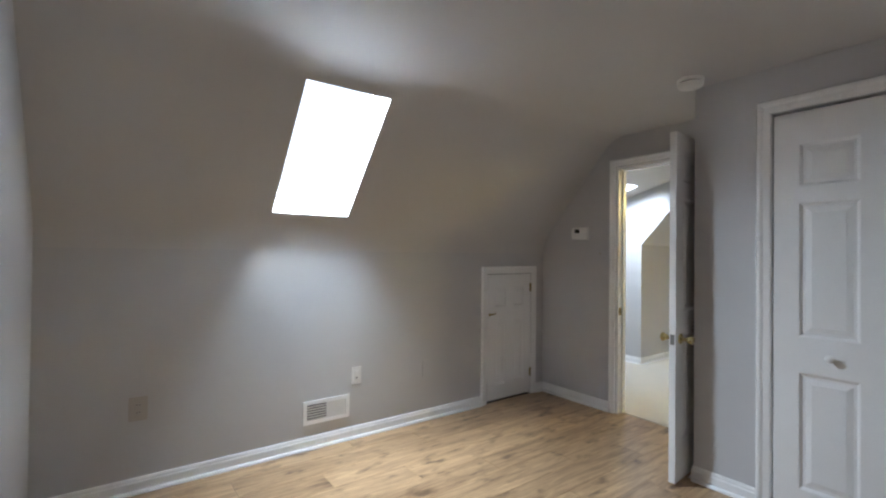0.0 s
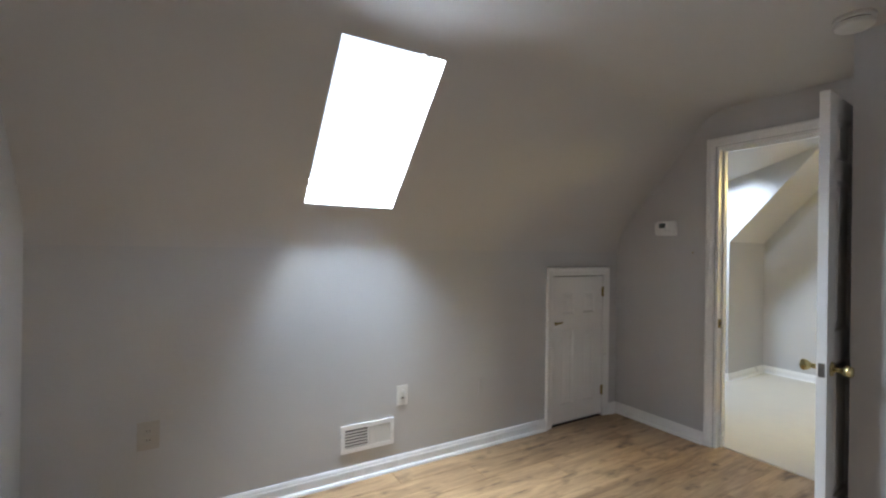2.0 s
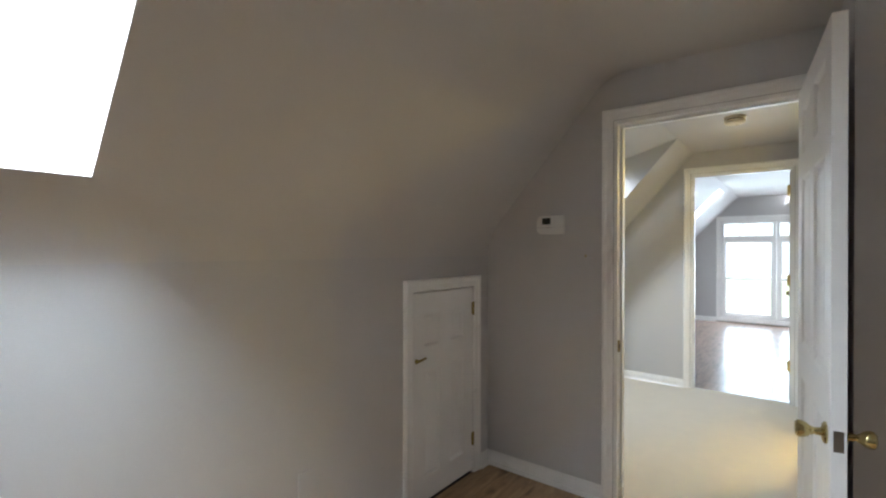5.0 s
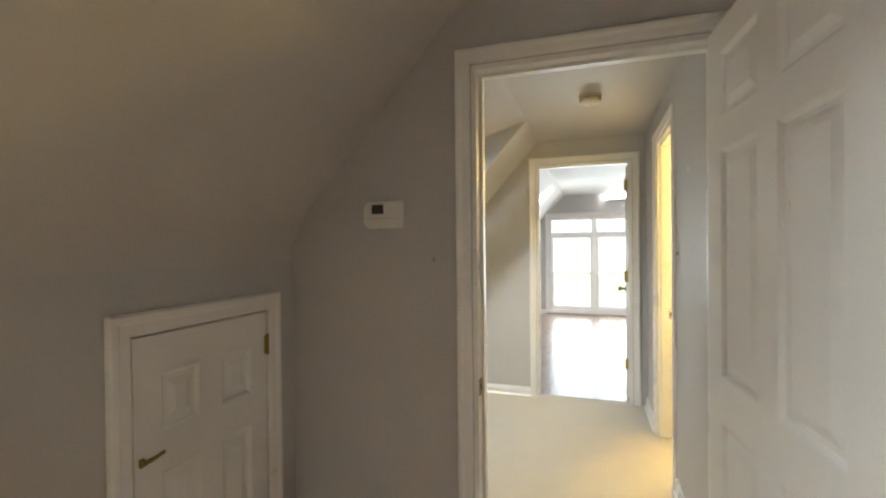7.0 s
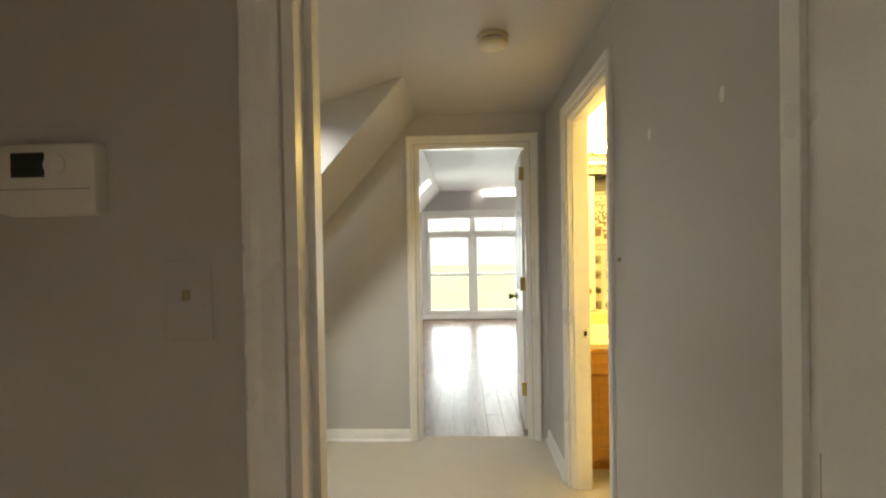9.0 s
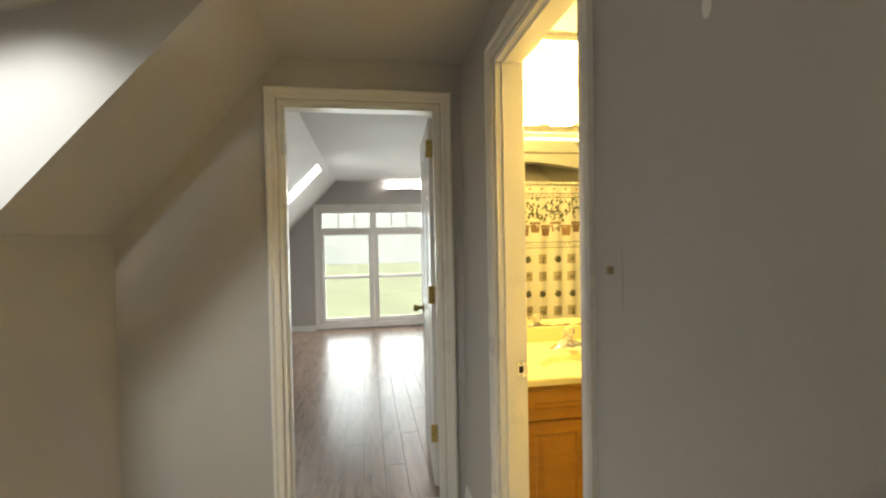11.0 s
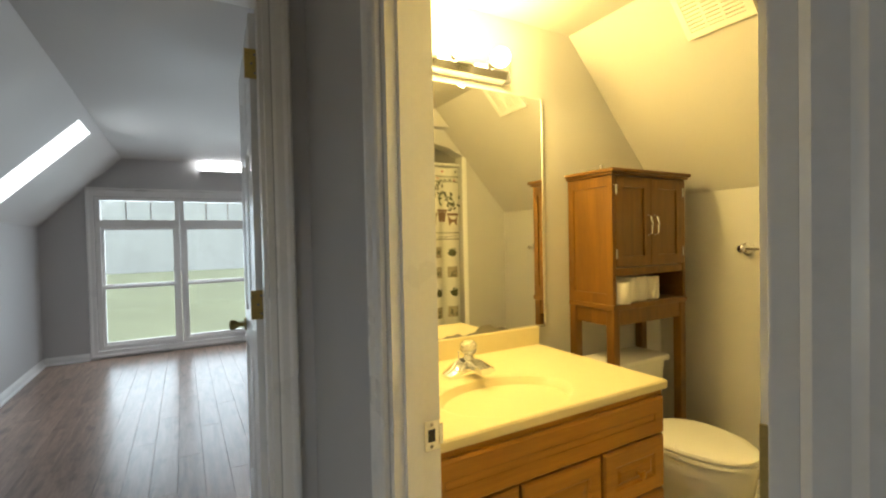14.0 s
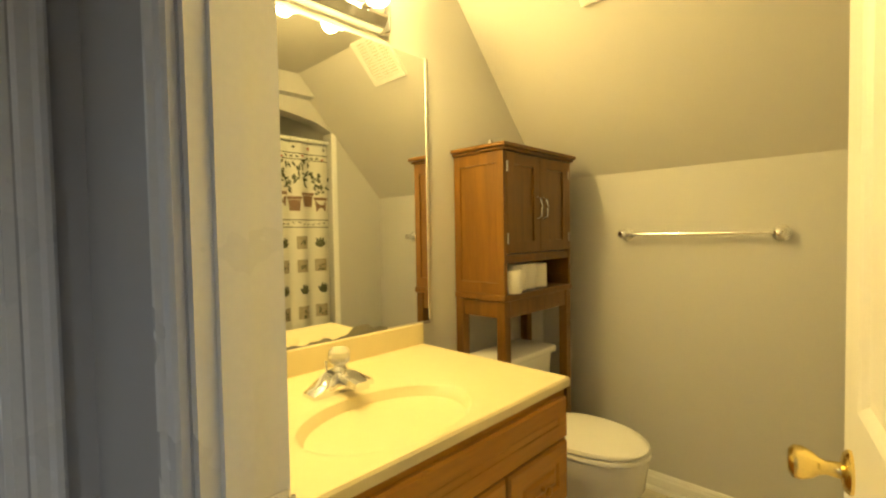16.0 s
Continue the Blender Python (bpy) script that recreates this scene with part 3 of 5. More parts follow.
# Added sheet, painted near black for the unlit space beyond.
structure("backing_access_door", boxes((AC[0] - 0.02, AC[1] + 0.02, KN + 0.101, KN + 0.12, 0, AC[2] + 0.02)), DARK, "dark-painted sheet standing for the unlit space behind the access door", "wall")

# closet bifold doors
for i in (0, 1):
    door = thing("door_closet", (CLX + 0.02, CLO[1] - 0.006 - i * 0.441, 0), "white narrow three-panel bifold closet door, shut", "door", "closet doors", "structure", turn=-90.0)
    slab = panelled(door, 0.436, 2.002, 0.03, [(0.104, 0.332)], [(0.16, 0.725), (0.90, 1.555), (1.635, 1.845)], DOORPAINT, 0.02)
    if i == 0:
        part("knob", lathe(bmesh.new(), [(0, 0), (0.008, 0), (0.007, 0.014), (0.017, 0.022), (0.019, 0.030), (0.012, 0.036), (0, 0.037)], Matrix.Translation((0.228, -0.03, 0.815)) @ pose(0, 0, 0, 90), 20), DOORPAINT, slab, "small white round knob", local=True, smooth=True)
# Added sheet whose dark colour replaces the closet's own shade.
structure("backing_closet", boxes((CLX + 0.22, CLX + 0.24, CLO[0] - 0.1, CLY - 0.1, 0, CEIL)), DARK, "dark-painted sheet standing for the unlit closet interior", "wall")


# ---- windows and skylights ----
def skylight(name, hx0, hx1, v0, v1, line, lamp_watts, deep=0.20):
    """A roof window: white shaft lining, frame and pane, with the sky's light let in through its opening."""
    m, _ = slope_frame(*line[0], *line[1])
    root = thing(name, m @ Vector(((hx0 + hx1) / 2, v0, 0.0)), "bright roof window with a white lined shaft in the sloping ceiling", "skylight", kind="structure")
    bm = bmesh.new()
    d0, d1, t = 0.003, deep + 0.04, 0.014
    for r in ((hx0 - t, hx0 + 0.001, v0 - t, v1 + t), (hx1 - 0.001, hx1 + t, v0 - t, v1 + t), (hx0, hx1, v0 - t, v0 + 0.001), (hx0, hx1, v1 - 0.001, v1 + t)):
        box(bm, *r, d0, d1, m=m)
    part("shaft_lining", bm, TRIM, root)
    bm = bmesh.new()
    f = 0.022
    for r in ((hx0, hx0 + f, v0, v1), (hx1 - f, hx1, v0, v1), (hx0 + f, hx1 - f, v0, v0 + f), (hx0 + f, hx1 - f, v1 - f, v1)):
        box(bm, *r, deep - 0.035, deep, m=m)
    part("frame", bm, TRIM, root)
    bm, g = bmesh.new(), 0.005
    for r in ((hx0 + f, hx0 + f + g, v0 + f, v1 - f), (hx1 - f - g, hx1 - f, v0 + f, v1 - f), (hx0 + f + g, hx1 - f - g, v0 + f, v0 + f + g), (hx0 + f + g, hx1 - f - g, v1 - f - g, v1 - f)):
        box(bm, *r, deep - 0.034, deep - 0.021, m=m)
    part("gasket", bm, PLASTIC, root, "thin pale rubber gasket")
    pane = part("pane", boxes((hx0 + f, hx1 - f, v0 + f, v1 - f, deep - 0.02, deep - 0.014), m=m), GLASS, root)
    pane.visible_shadow = False
    if lamp_watts is None:
        return root
    cx, cv, sx, sv = ((hx0 + hx1) / 2, (v0 + v1) / 2, hx1 - hx0 - 0.02, v1 - v0 - 0.02)
    turn = m @ Matrix.Translation((cx, cv, deep + 0.03))
    lamp(name + "_daylight", "AREA", turn, lamp_watts, DAY, size=sx, size_y=sv, spread=radians(172))
    return root


skylight("skylight_bedroom", 0.565, 1.055, SK0, SK1, NORTH, None)
roof, _ = slope_frame(*NORTH[0], *NORTH[1])
lamp("skylight_bedroom_daylight", "AREA", roof @ Matrix.Translation((0.70, (SK0 + SK1) / 2 + 0.30, 0.50)) @ pose(0, 0, 0, -29, -18, 0), BEDROOM_W, DAY, size=0.62, size_y=0.80)
skylight("skylight_landing", *DSK, DLINE, None, 0.26)
# Small added lamp, aimed and narrowed to throw a diagonal edge on the east wall.
lamp("skylight_landing_daylight", "AREA", look((4.15, 3.04, 2.20), (5.15, 2.60, 0.4)), DORMER_W, DAY, size=0.25, size_y=0.22, spread=radians(126))
skylight("skylight_end_room", 8.40, 8.88, 0.10, 1.0, ENORTH, SKY_W)


# wide window of the end room: three units, each a transom of three lights over a sash pair
UNITS = [(1.715, 2.535), (0.89, 1.71), (0.01, 0.885)]
WZ0, WZT, WZ1 = 0.10, 1.52, 1.84
for k, (y0, y1) in enumerate(UNITS):
    root = thing("window_%d" % (k + 1), (EX + 0.06, (y0 + y1) / 2, WZ0), "tall white double-hung window with a three-light transom", "window", "end room windows", "structure")
    f = 0.045
    x0, x1 = EX + 0.01, EX + 0.12
    part("window_frame", boxes((x0, x1, y0, y0 + f, WZ0, WZ1), (x0, x1, y1 - f, y1, WZ0, WZ1), (x0, x1, y0 + f, y1 - f, WZ0, WZ0 + 0.045),
                               (x0, x1, y0 + f, y1 - f, WZ1 - 0.04, WZ1), (x0 - 0.006, x1, y0 + f, y1 - f, WZT - 0.03, WZT + 0.055)), TRIM, root)
    for z0, z1, xx, nm in ((WZ0 + 0.045, 0.815, EX + 0.03, "lower_sash"), (0.805, WZT - 0.03, EX + 0.075, "upper_sash")):
        s = 0.028
        sash = part(nm, boxes((xx, xx + 0.035, y0 + f, y0 + f + s, z0, z1), (xx, xx + 0.035, y1 - f - s, y1 - f, z0, z1),
                              (xx, xx + 0.035, y0 + f + s, y1 - f - s, z0, z0 + s), (xx, xx + 0.035, y0 + f + s, y1 - f - s, z1 - s, z1)), TRIM, root)
        pane = part("pane", boxes((xx + 0.014, xx + 0.019, y0 + f + s, y1 - f - s, z0 + s, z1 - s)), GLASS, sash)
        pane.visible_shadow = False
    w = (y1 - y0 - 2 * f) / 3
    for j in range(1, 3):
        yb = y0 + f + j * w
        part("glazing_bar", boxes((EX + 0.045, EX + 0.075, yb - 0.008, yb + 0.008, WZT + 0.055, WZ1 - 0.04)), TRIM, root)
    for j in range(3):
        a, b = y0 + f + j * w + (0.008 if j else 0), y0 + f + (j + 1) * w - (0.008 if j < 2 else 0)
        pane = part("pane", boxes((EX + 0.058, EX + 0.063, a, b, WZT + 0.055, WZ1 - 0.04)), GLASS, root)
        pane.visible_shadow = False
casing("trim_window_east", "y", EW[0], EW[1], EW[3], EX, -1, 0.08, bottom=EW[2], sill=True, label="white painted casing round the wide window")
structure("trim_window_head", boxes((EX - 0.045, EX - 0.002, EW[0] - 0.12, EW[1] + 0.12, EW[3] + 0.082, EW[3] + 0.10), bevel=0.004), TRIM, "white moulded cap over the wide window", "trim")

lamp("window_east_daylight", "AREA", Matrix.Translation((EX + 0.16, 1.235, 0.97)) @ pose(0, 0, 0, 0, 90, 0), EAST_W, (0.74, 0.87, 1.0), size=1.7, size_y=2.45)

# ---- fluorescent fitting over the wide window ----
fit_ = thing("fluorescent_light", (EX - 0.07, 0.88, 2.165), "lit white fluorescent batten fixed above the wide window", "wall lamp")
part("housing", boxes((EX - 0.09, EX - 0.003, 0.28, 1.48, 2.165, 2.183), bevel=0.004), TRIM, fit_)
part("diffuser", boxes((EX - 0.082, EX - 0.008, 0.30, 1.46, 2.184, 2.268), bevel=0.018), glowing("fluorescent_glow", (0.95, 0.98, 1.0), TUBE), fit_, "glowing wraparound diffuser")

# ---- bathroom ----
VX, VY0, VY1, VZ = 5.09, 0.248, CY0 - 0.004, 0.774
cab = thing("vanity_cabinet", ((VX + MX) / 2, 0.75, 0), "honey oak vanity cabinet with raised panel doors and drawers", "cabinet")
bx = VX + 0.03
part("body", boxes((bx, MX - 0.004, VY0 + 0.018, VY0 + 0.036, 0.09, VZ - 0.032), (bx, MX - 0.004, VY1 - 0.018, VY1, 0.09, VZ - 0.032), (bx, MX - 0.004, VY0 + 0.036, VY1 - 0.018, 0.09, 0.11), (MX - 0.016, MX - 0.004, VY0 + 0.036, VY1 - 0.018, 0.11, VZ - 0.032)), VANITY, cab)
part("toe_kick", boxes((bx + 0.06, bx + 0.075, VY0 + 0.02, VY1, 0.0, 0.09)), VANITY, cab)
fr = boxes((bx - 0.018, bx, VY0 + 0.018, VY0 + 0.055, 0.09, VZ - 0.032), (bx - 0.018, bx, VY1 - 0.04, VY1, 0.09, VZ - 0.032), (bx - 0.018, bx, VY0 + 0.055, VY1 - 0.04, VZ - 0.075, VZ - 0.032), (bx - 0.018, bx, VY0 + 0.055, VY1 - 0.04, 0.09, 0.13),
           (bx - 0.018, bx, 0.565, 0.595, 0.13, 0.585), (bx - 0.018, bx, 0.595, VY1 - 0.04, 0.585, 0.61), (bx - 0.018, bx, VY0 + 0.055, 0.565, 0.585, 0.61), (bx - 0.018, bx, VY0 + 0.055, 0.565, 0.40, 0.42))
part("face_frame", fr, VANITY, cab)


def front(name, y0, y1, z0, z1, knob=None):
    """A lipped front with a raised field, standing proud of the face frame."""
    bm = bmesh.new()
    x = bx - 0.018
    rings = []
    for inset, d in ((0.0, 0.0), (0.0, 0.012), (0.006, 0.019), (0.05, 0.019), (0.056, 0.013), (0.064, 0.013), (0.085, 0.018)):
        inset = min(inset, (z1 - z0) * 0.42, (y1 - y0) * 0.42)
        rings.append([(x - d, y0 + inset, z0 + inset), (x - d, y1 - inset, z0 + inset), (x - d, y1 - inset, z1 - inset), (x - d, y0 + inset, z1 - inset)])
    loft(bm, rings)
    p = part(name, bm, VANITY, cab)
    if knob:
        bm = lathe(bmesh.new(), [(0, 0), (0.006, 0), (0.005, 0.012), (0.013, 0.018), (0.014, 0.024), (0.008, 0.028), (0, 0.028)], Matrix.Translation((x - 0.019, *knob)) @ pose(0, 0, 0, 0, -90, 0), 16)
        part("knob", bm, VANITY, p, "small round wooden knob", smooth=True)


front("false_front", VY0 + 0.03, VY1 - 0.025, 0.60, VZ - 0.05)
front("drawer", VY0 + 0.03, 0.572, 0.415, 0.592, (0.42, 0.50))
front("drawer", VY0 + 0.03, 0.572, 0.115, 0.405, (0.42, 0.26))
front("door", 0.585, 0.895, 0.115, 0.592, (0.865, 0.52))
front("door", 0.905, VY1 - 0.025, 0.115, 0.592, (0.935, 0.52))

# one-piece top with its oval basin
top = thing("sink_counter", ((VX + MX) / 2, 0.75, VZ - 0.03), "cream cultured marble top with an oval basin and backsplash", "countertop")
BC, BA, BB = (5.285, 0.79), 0.165, 0.240
bm = bmesh.new()
N = 48
def oval(a, b, z, n=4.0):
    return [(BC[0] + a * math.cos(2 * math.pi * k / N), BC[1] + b * math.sin(2 * math.pi * k / N), z) for k in range(N)]
def border(z, grow=0.0):
    x0, x1, y0, y1 = VX - grow, MX - 0.004, VY0 - grow, VY1
    pts = []
    for k in range(N):
        c, s = math.cos(2 * math.pi * k / N), math.sin(2 * math.pi * k / N)
        sx = ((x1 if c > 0 else x0) - BC[0]) / c if abs(c) > 1e-6 else 1e9
        sy = ((y1 if s > 0 else y0) - BC[1]) / s if abs(s) > 1e-6 else 1e9
        t = min(sx, sy)
        pts.append([BC[0] + c * t, BC[1] + s * t, z])
    for cx in (x0, x1):
        for cy in (y0, y1):
            i = min(range(N), key=lambda q: (pts[q][0] - cx) ** 2 + (pts[q][1] - cy) ** 2)
            pts[i][0], pts[i][1] = cx, cy
    return [tuple(p) for p in pts]
bowl = [(1.0 - 0.06 * k, VZ - 0.150 * (1 - (1 - 0.06 * k) ** 2.6)) for k in range(1, 16)]
loft(bm, [border(VZ - 0.030, -0.002), border(VZ - 0.024), border(VZ - 0.006), border(VZ, -0.005), border(VZ, -0.012), oval(BA + 0.022, BB + 0.022, VZ), oval(BA + 0.010, BB + 0.010, VZ - 0.0006), oval(BA, BB, VZ - 0.004)] + [oval(BA * q, BB * q, z - 0.003) for q, z in bowl])
part("slab_and_basin", bm, MARBLE, top, smooth=True)
part("backsplash", boxes((MX - 0.026, MX - 0.003, VY0, VY1, VZ - 0.004, VZ + 0.084), bevel=0.004), MARBLE, top)
part("drain", lathe(bmesh.new(), [(0, 0), (0.022, 0), (0.024, 0.004), (0.012, 0.006), (0, 0.003)], Matrix.Translation((BC[0], BC[1], VZ - 0.1535)), 20), CHROME, top, "round chrome drain", smooth=True)

# faucet
fx, fy = 5.525, 0.78
fau = thing("faucet", (fx, fy, VZ), "chrome centre-set faucet with flared wings and a clear knob", "faucet")
bm = bmesh.new()
rings = []
for dy, wide, high in ((-0.100, 0.030, 0.010), (-0.094, 0.031, 0.016), (-0.066, 0.034, 0.033), (-0.036, 0.032, 0.052), (-0.014, 0.030, 0.060), (0.014, 0.030, 0.060), (0.036, 0.032, 0.052), (0.066, 0.034, 0.033), (0.094, 0.031, 0.016), (0.100, 0.030, 0.010)):
    rings.append([(fx + wide * c, fy + dy, VZ + z) for c, z in ((-1, 0.0), (1, 0.0), (1, high * 0.7), (0.72, high), (-0.72, high), (-1, high * 0.7))])
part("base", loft(bm, rings), CHROME, fau, smooth=True)
bm = bmesh.new()
rings = []
for x, z, hw, hh in ((fx - 0.015, 0.040, 0.024, 0.017), (fx - 0.045, 0.042, 0.023, 0.014), (fx - 0.085, 0.038, 0.022, 0.012), (fx - 0.112, 0.034, 0.022, 0.011)):
    rings.append([(x, fy + hw * c, VZ + z + hh * q) for c, q in ((-1, -0.8), (-0.85, -1), (0.85, -1), (1, -0.8), (1, 0.7), (0.8, 1), (-0.8, 1), (-1, 0.7))])
part("spout", loft(bm, rings), CHROME, fau, smooth=True)
part("stem", lathe(bmesh.new(), [(0, 0.055), (0.021, 0.055), (0.019, 0.066), (0.014, 0.072), (0, 0.073)], Matrix.Translation((fx, fy, VZ)), 16), CHROME, fau, smooth=True)
part("handle", lathe(bmesh.new(), [(0, 0.070), (0.018, 0.072), (0.029, 0.082), (0.033, 0.096), (0.031, 0.110), (0.021, 0.121), (0, 0.124)], Matrix.Translation((fx, fy, VZ)), 10), ACRYLIC, fau, "clear faceted knob handle")
part("lift_rod", tube(bmesh.new(), [(fx + 0.022, fy + 0.03, VZ + 0.03), (fx + 0.022, fy + 0.03, VZ + 0.075), (fx + 0.022, fy + 0.03, VZ + 0.082)], [0.003, 0.003, 0.006], 8), CHROME, fau, "thin chrome lift rod", smooth=True)

# mirror
mir = thing("wall_mirror", (MX, 0.72, VZ + 0.078), "large frameless mirror with chrome edge clips above the vanity", "mirror")
MY0, MY1, MZ0, MZ1 = 0.197, CY0 - 0.01, VZ + 0.080, 1.922
part("glass", boxes((MX - 0.008, MX - 0.002, MY0, MY1, MZ0, MZ1)), MIRROR, mir)
part("edge_strip", boxes((MX - 0.011, MX - 0.001, MY0 - 0.008, MY0 + 0.004, MZ0 + 0.01, MZ1 + 0.004), bevel=0.002), ALUMINIUM, mir, "thin chrome edge strip")

part("bottom_channel", boxes((MX - 0.013, MX - 0.001, MY0, MY1, MZ0 - 0.006, MZ0 + 0.005), bevel=0.001), STEEL, mir, "dark metal channel under the glass")
bm = bmesh.new()
wave = lambda y: 0.006 + 0.005 * math.sin(y * 47) + 0.004 * math.sin(y * 111 + 1) + 0.030 * math.exp(-((y - 0.53) / 0.055) ** 2)
ys = [0.42 + 0.016 * k for k in range(49)]
for ya, yb in zip(ys, ys[1:]):
    prism(bm, [(ya, MZ0 + 0.003), (yb, MZ0 + 0.003), (yb, MZ0 + 0.005 + max(0.001, wave(yb))), (ya, MZ0 + 0.005 + max(0.001, wave(ya)))], "x", MX - 0.0088, MX - 0.0079)
part("desilvered_edge", bm, STEEL, mir, "dark wavy stain where the silvering has gone")

# vanity light bar
LZ = 1.973
bar = thing("vanity_light", (MX, 0.83, LZ - 0.02), "chrome vanity light bar with four lit globe bulbs", "wall lamp")
LY = (0.425, 1.185)
bm = bmesh.new()
prism(bm, [(MX - 0.002, LZ - 0.02), (MX - 0.05, LZ - 0.012), (MX - 0.062, LZ + 0.02), (MX - 0.062, LZ + 0.03), (MX - 0.05, LZ + 0.055), (MX - 0.002, LZ + 0.062)], "y", *LY)
part("backplate", bm, CHROME, bar)
part("end_cap", boxes((MX - 0.066, MX - 0.002, LY[0] - 0.006, LY[0] + 0.001, LZ - 0.024, LZ + 0.066), bevel=0.002), STEEL, bar)
BULB = glowing("bulb_glow", (1.0, 0.80, 0.45), BULB_GLOW)
for k in range(4):
    y = LY[0] + 0.095 + k * 0.187
    s = part("socket", lathe(bmesh.new(), [(0, 0), (0.024, 0), (0.022, 0.02), (0.016, 0.024), (0, 0.024)], Matrix.Translation((MX - 0.06, y, LZ + 0.048)) @ pose(0, 0, 0, 0, -90, 0), 18), CHROME, bar, smooth=True)
    part("bulb", lathe(bmesh.new(), [(0, 0.02)] + [(0.04 * math.sin(a), 0.062 - 0.042 * math.cos(a)) for a in (0.35, 0.7, 1.05, 1.4, 1.75, 2.1, 2.45, 2.8)] + [(0, 0.104)], Matrix.Translation((MX - 0.06, y, LZ + 0.048)) @ pose(0, 0, 0, 0, -90, 0), 18), BULB, s, "lit globe bulb", smooth=True)
    lamp("vanity_bulb_light", "POINT", Matrix.Translation((MX - 0.19, y, LZ + 0.048)), BULB_W, (1.0, 0.715, 0.20), radius=0.03)

# ceiling fan with its light, over the vanity
FX0, FX1, FY0, FY1 = 5.19, 5.33, 0.80, 1.06
fan = thing("ceiling_fan_light", ((FX0 + FX1) / 2, (FY0 + FY1) / 2, CEIL), "white ceiling exhaust fan with a grille beside its lit lens", "exhaust fan")
t = 0.014
part("frame", boxes((FX0, FX0 + t, FY0, FY1, CEIL - 0.022, CEIL - 0.001), (FX1 - t, FX1, FY0, FY1, CEIL - 0.022, CEIL - 0.001), (FX0 + t, FX1 - t, FY0, FY0 + t, CEIL - 0.022, CEIL - 0.001), (FX0 + t, FX1 - t, FY1 - t, FY1, CEIL - 0.022, CEIL - 0.001), (FX0 + t, FX1 - t, 0.924, 0.936, CEIL - 0.022, CEIL - 0.001)), TRIM, fan)
part("backing", boxes((FX0 + t, FX1 - t, 0.936, FY1 - t, CEIL - 0.006, CEIL - 0.001)), DARK, fan)
for k in range(7):
    x = FX0 + t + 0.004 + k * 0.0158
    part("slat", boxes((x, x + 0.009, 0.936, FY1 - t, CEIL - 0.018, CEIL - 0.008)), PLASTIC, fan)
part("lens", boxes((FX0 + t, FX1 - t, FY0 + t, 0.924, CEIL - 0.020, CEIL - 0.004), bevel=0.003), glowing("lens_glow", (1.0, 0.80, 0.45), 6.0), fan, "glowing frosted lens")

# over-toilet cabinet
X0, X1, Y0, Y1 = 5.492, MX - 0.004, -0.505, 0.030
oc = thing("over_toilet_cabinet", ((X0 + X1) / 2, (Y0 + Y1) / 2, 0), "cherry-stained wooden over-toilet cabinet with two shut doors and an open shelf", "cabinet")
for y0 in (Y0, Y1 - 0.042):
    for x0 in (X0, X1 - 0.042):
        part("leg", boxes((x0, x0 + 0.042, y0, y0 + 0.042, 0, 0.945), bevel=0.003), CHERRY, oc)
part("apron", boxes((X0 + 0.006, X0 + 0.024, Y0 + 0.042, Y1 - 0.042, 0.865, 0.935)), CHERRY, oc)
for y in (Y0 + 0.008, Y1 - 0.026):
    part("apron", boxes((X0 + 0.042, X1 - 0.042, y, y + 0.018, 0.865, 0.935)), CHERRY, oc)
part("stretcher", boxes((X1 - 0.030, X1 - 0.012, Y0 + 0.042, Y1 - 0.042, 0.30, 0.35)), CHERRY, oc)
part("shelf", boxes((X0 - 0.006, X1, Y0 - 0.006, Y1 + 0.006, 0.936, 0.962), bevel=0.004), CHERRY, oc)
for y0, y1, s in ((Y0, Y0 + 0.020, -1), (Y1 - 0.020, Y1, 1)):
    side = part("side_panel", boxes((X0, X0 + 0.034, y0, y1, 0.962, 1.545), (X1 - 0.034, X1, y0, y1, 0.962, 1.545), (X0 + 0.034, X1 - 0.034, y0, y1, 0.962, 1.01), (X0 + 0.034, X1 - 0.034, y0, y1, 1.495, 1.545)), CHERRY, oc)
    ym = (y0 + y1) / 2
    part("field", boxes((X0 + 0.034, X1 - 0.034, ym - 0.004, ym + 0.004, 1.01, 1.495)), CHERRY, side)
part("back", boxes((X1 - 0.010, X1 - 0.002, Y0 + 0.020, Y1 - 0.020, 0.962, 1.545)), CHERRY, oc)
part("middle_shelf", boxes((X0 + 0.004, X1 - 0.010, Y0 + 0.020, Y1 - 0.020, 1.090, 1.125)), CHERRY, oc)
part("crown", boxes((X0 - 0.012, X1 + 0.002, Y0 - 0.012, Y1 + 0.012, 1.545, 1.557), (X0 - 0.022, X1 + 0.002, Y0 - 0.022, Y1 + 0.022, 1.557, 1.574), bevel=0.004), CHERRY, oc)
YM = (Y0 + Y1) / 2
